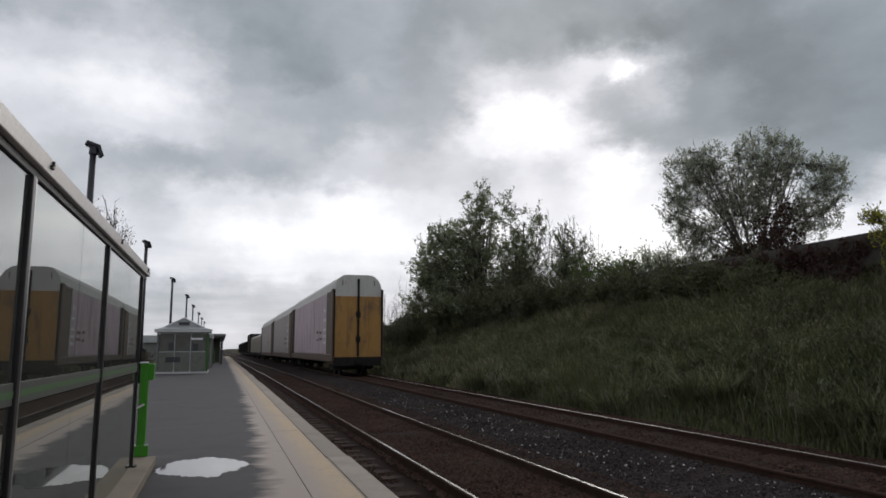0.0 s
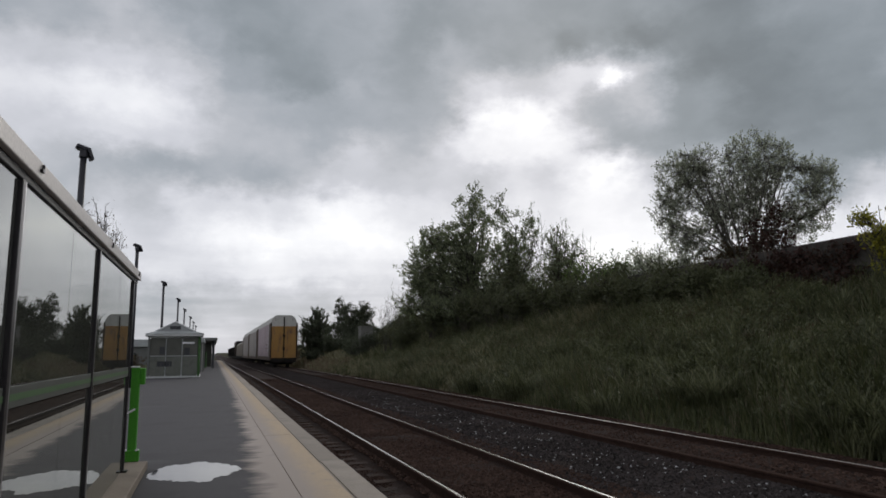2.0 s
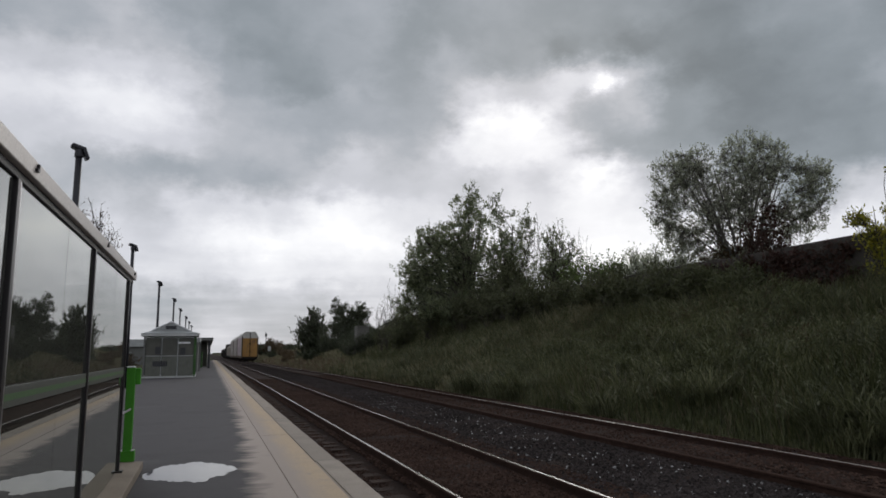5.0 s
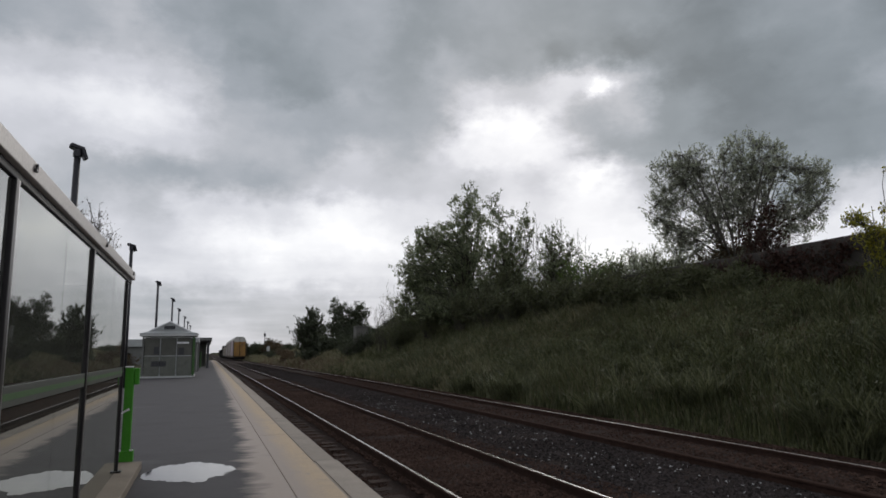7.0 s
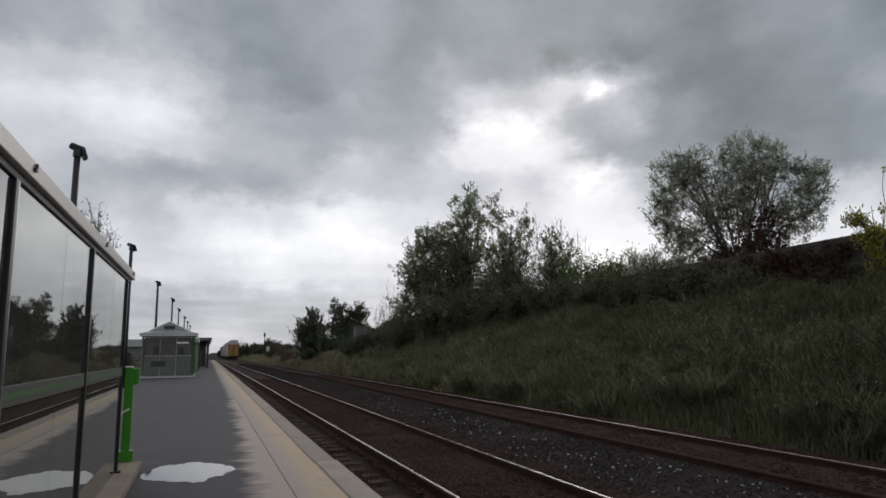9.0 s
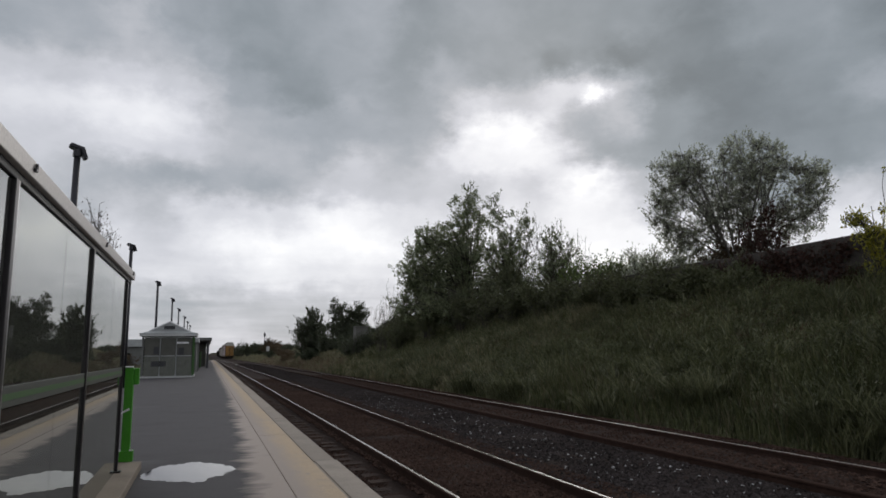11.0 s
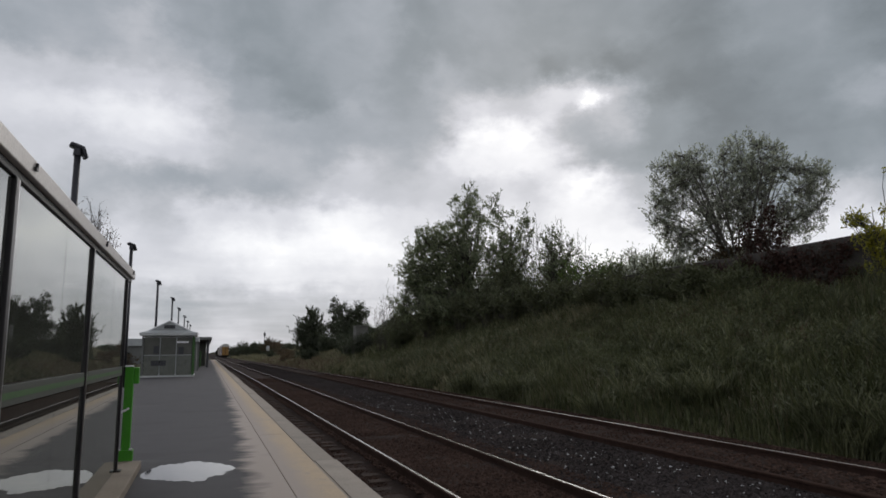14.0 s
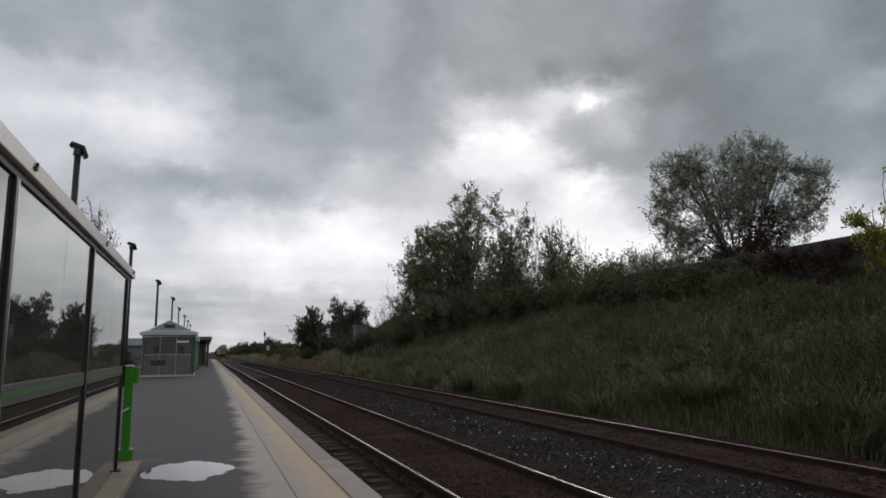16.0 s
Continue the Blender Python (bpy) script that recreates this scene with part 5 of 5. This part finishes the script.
def build_autorack(side, label):
    L = 23.7
    c = thing("autorack_car", (TRACKS[1], 39.2, RAIL_Z), label, "railway wagon", "train")
    part("underframe", box(-1.42, 1.42, 0.2, L - 0.2, 0.78, 1.12, 0.03), CAR_DARK, c, "grimy black underframe")
    part("sill", box(-1.49, -1.40, 0.1, L - 0.1, 0.85, 1.25, 0.01), CAR_BROWN, c, "rusty side sill")
    part("sill", box(1.40, 1.49, 0.1, L - 0.1, 0.85, 1.25, 0.01), CAR_BROWN, c, "rusty side sill")
    out = [(-1.46, 1.25), (1.46, 1.25), (1.46, 5.05), (1.30, 5.55), (0.84, 5.97), (-0.84, 5.97), (-1.30, 5.55), (-1.46, 5.05)]
    v, f = prism(out, 0.55, L - 0.55)
    link_mesh("body", v, f, CAR_HOOD, c, "ribbed grey-white body and roof")
    for sx in (-1, 1):
        for i in range(12):
            y = 2.55 + i * 1.555
            part("side_panel", box(sx * 1.49 - 0.025, sx * 1.49 + 0.025, y, y + 1.46, 1.30, 4.98, 0.01), side, c, "faded perforated side panel")
            part("side_post", box(sx * 1.49 - 0.03, sx * 1.49 + 0.03, y + 1.461, y + 1.554, 1.25, 5.0, 0.004), CAR_POST, c, "rusty side post")
        part("end_bay", box(sx * 1.48 - 0.02, sx * 1.48 + 0.02, 0.62, 2.50, 1.27, 5.02, 0.01), CAR_BROWN, c, "brown end bay wall")
        part("bay_edge", box(sx * 1.51 - 0.03, sx * 1.51 + 0.03, 2.44, 2.53, 1.27, 5.0, 0.01), CAR_WHITE, c, "pale panel edge strip")
        for y in (0.3, L - 0.3):
            part("corner_post", box(sx * 1.47 - 0.06, sx * 1.47 + 0.06, y - 0.30, y + 0.30, 0.9, 5.1, 0.02), CAR_BROWN, c, "brown corner post")
    for y0, flip in ((0.0, 0), (L, 1)):
        ya, yb = (0.02, 0.5) if not flip else (L - 0.5, L - 0.02)
        v, f = prism([(-1.40, 4.68), (1.40, 4.68), (1.42, 5.08), (1.36, 5.38), (1.20, 5.66), (0.98, 5.86), (0.74, 5.95), (-0.74, 5.95), (-0.98, 5.86), (-1.20, 5.66), (-1.36, 5.38), (-1.42, 5.08)], ya, yb)
        link_mesh("end_hood", v, f, CAR_HOOD, c, "white rounded end hood")
        for sx in (-1, 1):
            x0, x1 = sorted((sx * 0.05, sx * 1.38))
            d = part("end_door", box(x0, x1, ya - 0.03 if not flip else ya, yb + (0.03 if flip else 0), 1.10, 4.68, 0.02), CAR_YELLOW, c, "rusty yellow end door")
            yy = -0.045 if not flip else L + 0.045
            part("lock_rod", tube((sx * 0.62, yy, 1.3), (sx * 0.62, yy, 4.6), 0.014, 0.014, 6), CAR_YELLOW, d)
            part("hinge_post", box(sx * 1.42 - 0.045, sx * 1.42 + 0.045, min(yy, yy * 0.9), max(yy, yy * 0.9) + 0.02, 1.15, 5.1), CAR_DARK, c, "dark hinge post")
        yy = -0.06 if not flip else L + 0.06
        seam = part("door_seam", box(-0.06, 0.06, yy - 0.04, yy + 0.04, 1.15, 5.72, 0.01), CAR_DARK, c, "dark centre seam")
        for z in (2.15, 3.6):
            part("latch", box(-0.13, 0.13, yy - 0.07, yy + 0.05, z - 0.16, z + 0.16, 0.03), CAR_DARK, seam, "dark latch box")
        for sx in (-1, 1):
            part("grab_iron", tube((sx * 0.95, yy, 5.30), (sx * 0.95, yy, 5.62), 0.02, 0.02, 6), CAR_DARK, c, "dark grab iron")
        ye = -0.35 if not flip else L + 0.35
        part("coupler", box(-0.13, 0.13, min(ye, yy), max(ye, yy), 0.72, 0.98, 0.03), CAR_DARK, c, "black coupler")
        part("end_platform", box(-1.4, 1.4, min(yy, yy + (0.25 if not flip else -0.25)), max(yy, yy + (0.25 if not flip else -0.25)), 0.60, 1.12, 0.02), CAR_DARK, c)
        for sx in (-1, 1):
            step = part("step", box(sx * 1.30 - 0.16, sx * 1.30 + 0.16, min(yy, yy + (0.3 if not flip else -0.3)), max(yy, yy + (0.3 if not flip else -0.3)), 0.38, 0.42, 0.01), CAR_DARK, c, "black foot step")
            for ex in (-0.15, 0.15):
                part("hanger", box(sx * 1.30 + ex - 0.012, sx * 1.30 + ex + 0.012, yy - 0.02, yy + 0.02, 0.42, 0.62), CAR_DARK, step)
        part("brake_hose", tube((0.32, yy, 0.75), (0.30, yy - (0.14 if not flip else -0.14), 0.36), 0.03, 0.03, 6), CAR_DARK, c, "black brake hose")
        # Added black beam closes the gap, to give the dark shadow under the wagon.
        part("gap_block", box(-1.2, 1.2, (1.3 if not flip else L - 1.6), (1.6 if not flip else L - 1.3), 0.40, 0.80, 0.02), CAR_DARK, c)
        for z in (1.6, 2.0, 2.4, 2.8, 3.2, 3.6, 4.0, 4.4):
            part("ladder_rung", tube((1.52, yy + (0.1 if not flip else -0.1), z), (1.62, yy + (0.1 if not flip else -0.1), z), 0.015, 0.015, 6), CAR_BROWN, c)
        part("ladder_rail", tube((1.62, yy + (0.1 if not flip else -0.1), 1.3), (1.62, yy + (0.1 if not flip else -0.1), 4.85), 0.02, 0.02, 6), CAR_BROWN, c, "brown ladder rail")
    # stencilled lettering that cannot be read, as plain bars
    for k, (y, z, w) in enumerate(((4.3, 2.55, 1.1), (5.9, 2.6, 0.9), (4.2, 2.15, 1.2), (5.9, 2.1, 0.8), (2.7, 2.7, 0.8), (2.7, 2.3, 0.8), (2.7, 1.9, 0.8), (2.7, 3.3, 0.8), (2.7, 3.9, 0.8))):
        part("lettering_bar", box(-1.522, -1.516, y, y + w, z, z + 0.16), CAR_BROWN if k < 4 else CAR_WHITE, c, "faded unreadable lettering bar")
    for y in (2.6, L - 2.6):
        bogie(c, y)
    return c


def build_hopper():
    L = 18.0
    c = thing("hopper_car", (TRACKS[1], 0, RAIL_Z), "tan-grey covered hopper wagon with ribbed sides", "railway wagon", "train")
    v, f = prism([(-1.5, 1.4), (1.5, 1.4), (1.55, 3.9), (1.1, 4.35), (-1.1, 4.35), (-1.55, 3.9)], 0.8, L - 0.8)
    link_mesh("body", v, f, CAR_GREY, c)
    for i in range(9):
        y = 1.2 + i * 1.93
        for sx in (-1, 1):
            part("rib", box(sx * 1.57 - 0.05, sx * 1.57 + 0.05, y - 0.05, y + 0.05, 1.2, 3.9), CAR_GREY, c)
    part("underframe", box(-1.3, 1.3, 0.2, L - 0.2, 0.75, 1.4, 0.03), CAR_DARK, c)
    part("coupler", box(-0.13, 0.13, -0.4, 0.2, 0.72, 0.98), CAR_DARK, c)
    part("walkway", box(-0.4, 0.4, 0.8, L - 0.8, 4.36, 4.5), CAR_DARK, c)
    bogie(c, 2.2)
    bogie(c, L - 2.2)
    return c


def build_box_car(top, label):
    L = 20.0
    c = thing("box_car" if top > 4 else "gondola_car", (TRACKS[1], 0, RAIL_Z), label, "railway wagon", "train")
    part("body", box(-1.5, 1.5, 0.4, L - 0.4, 1.1, top, 0.08), CAR_DARK, c)
    for i in range(10):
        y = 0.9 + 2.02 * i
        for sx in (-1, 1):
            part("rib", box(sx * 1.54 - 0.04, sx * 1.54 + 0.04, y - 0.06, y + 0.06, 1.1, top - 0.1), CAR_DARK, c)
    if top > 4:
        for sx in (-1, 1):
            part("door", box(sx * 1.54 - 0.03, sx * 1.54 + 0.03, 8, 12, 1.3, top - 0.4, 0.02), CAR_BROWN, c)
    part("underframe", box(-1.3, 1.3, 0.2, L - 0.2, 0.75, 1.1, 0.03), CAR_DARK, c)
    part("coupler", box(-0.13, 0.13, -0.5, 0.3, 0.72, 0.98), CAR_DARK, c)
    bogie(c, 2.4)
    bogie(c, L - 2.4)
    return c


def make_train():
    """The wagons with their distance from the train's rear end."""
    a = build_autorack(PINK, "tall closed car-carrier wagon with mauve sides and yellow end doors")
    a2 = build_autorack(BEIGE_SIDE, "tall closed car-carrier wagon with dirty beige sides")
    h = build_hopper()
    b = build_box_car(5.2, "tall dark brown box wagon")
    g = build_box_car(3.9, "low dark open wagon")
    cars = [(a, 0.0)]
    cars.append((a2, 24.6))
    cars.append((copy_thing(a2, pose(TRACKS[1], 0, RAIL_Z)), 24.6 * 2))
    at = 24.6 * 3
    for first, count, length in ((h, 2, 19.0), (b, 1, 21.0), (g, 4, 21.0)):
        for i in range(count):
            cars.append((first if i == 0 else copy_thing(first, pose(TRACKS[1], 0, RAIL_Z)), at))
            at += length
    return cars


CARS = make_train()


def motions():
    for car, offset in CARS:
        rows = []
        for t in range(17):
            y = offset + 39.2 + 19.7 * t - 0.031 * t * t
            rows.append((t, pose(TRACKS[1], y, RAIL_Z - dip(y + 12))))
        walk(car, rows)
    drift = Vector((math.sin(radians(15)), math.cos(radians(15)), 0)) * 0.105 / 16
    walk(cloud_layer, [(t, Matrix.Translation(drift * (t - 9))) for t in (0, 4, 8, 12, 16)])


motions()
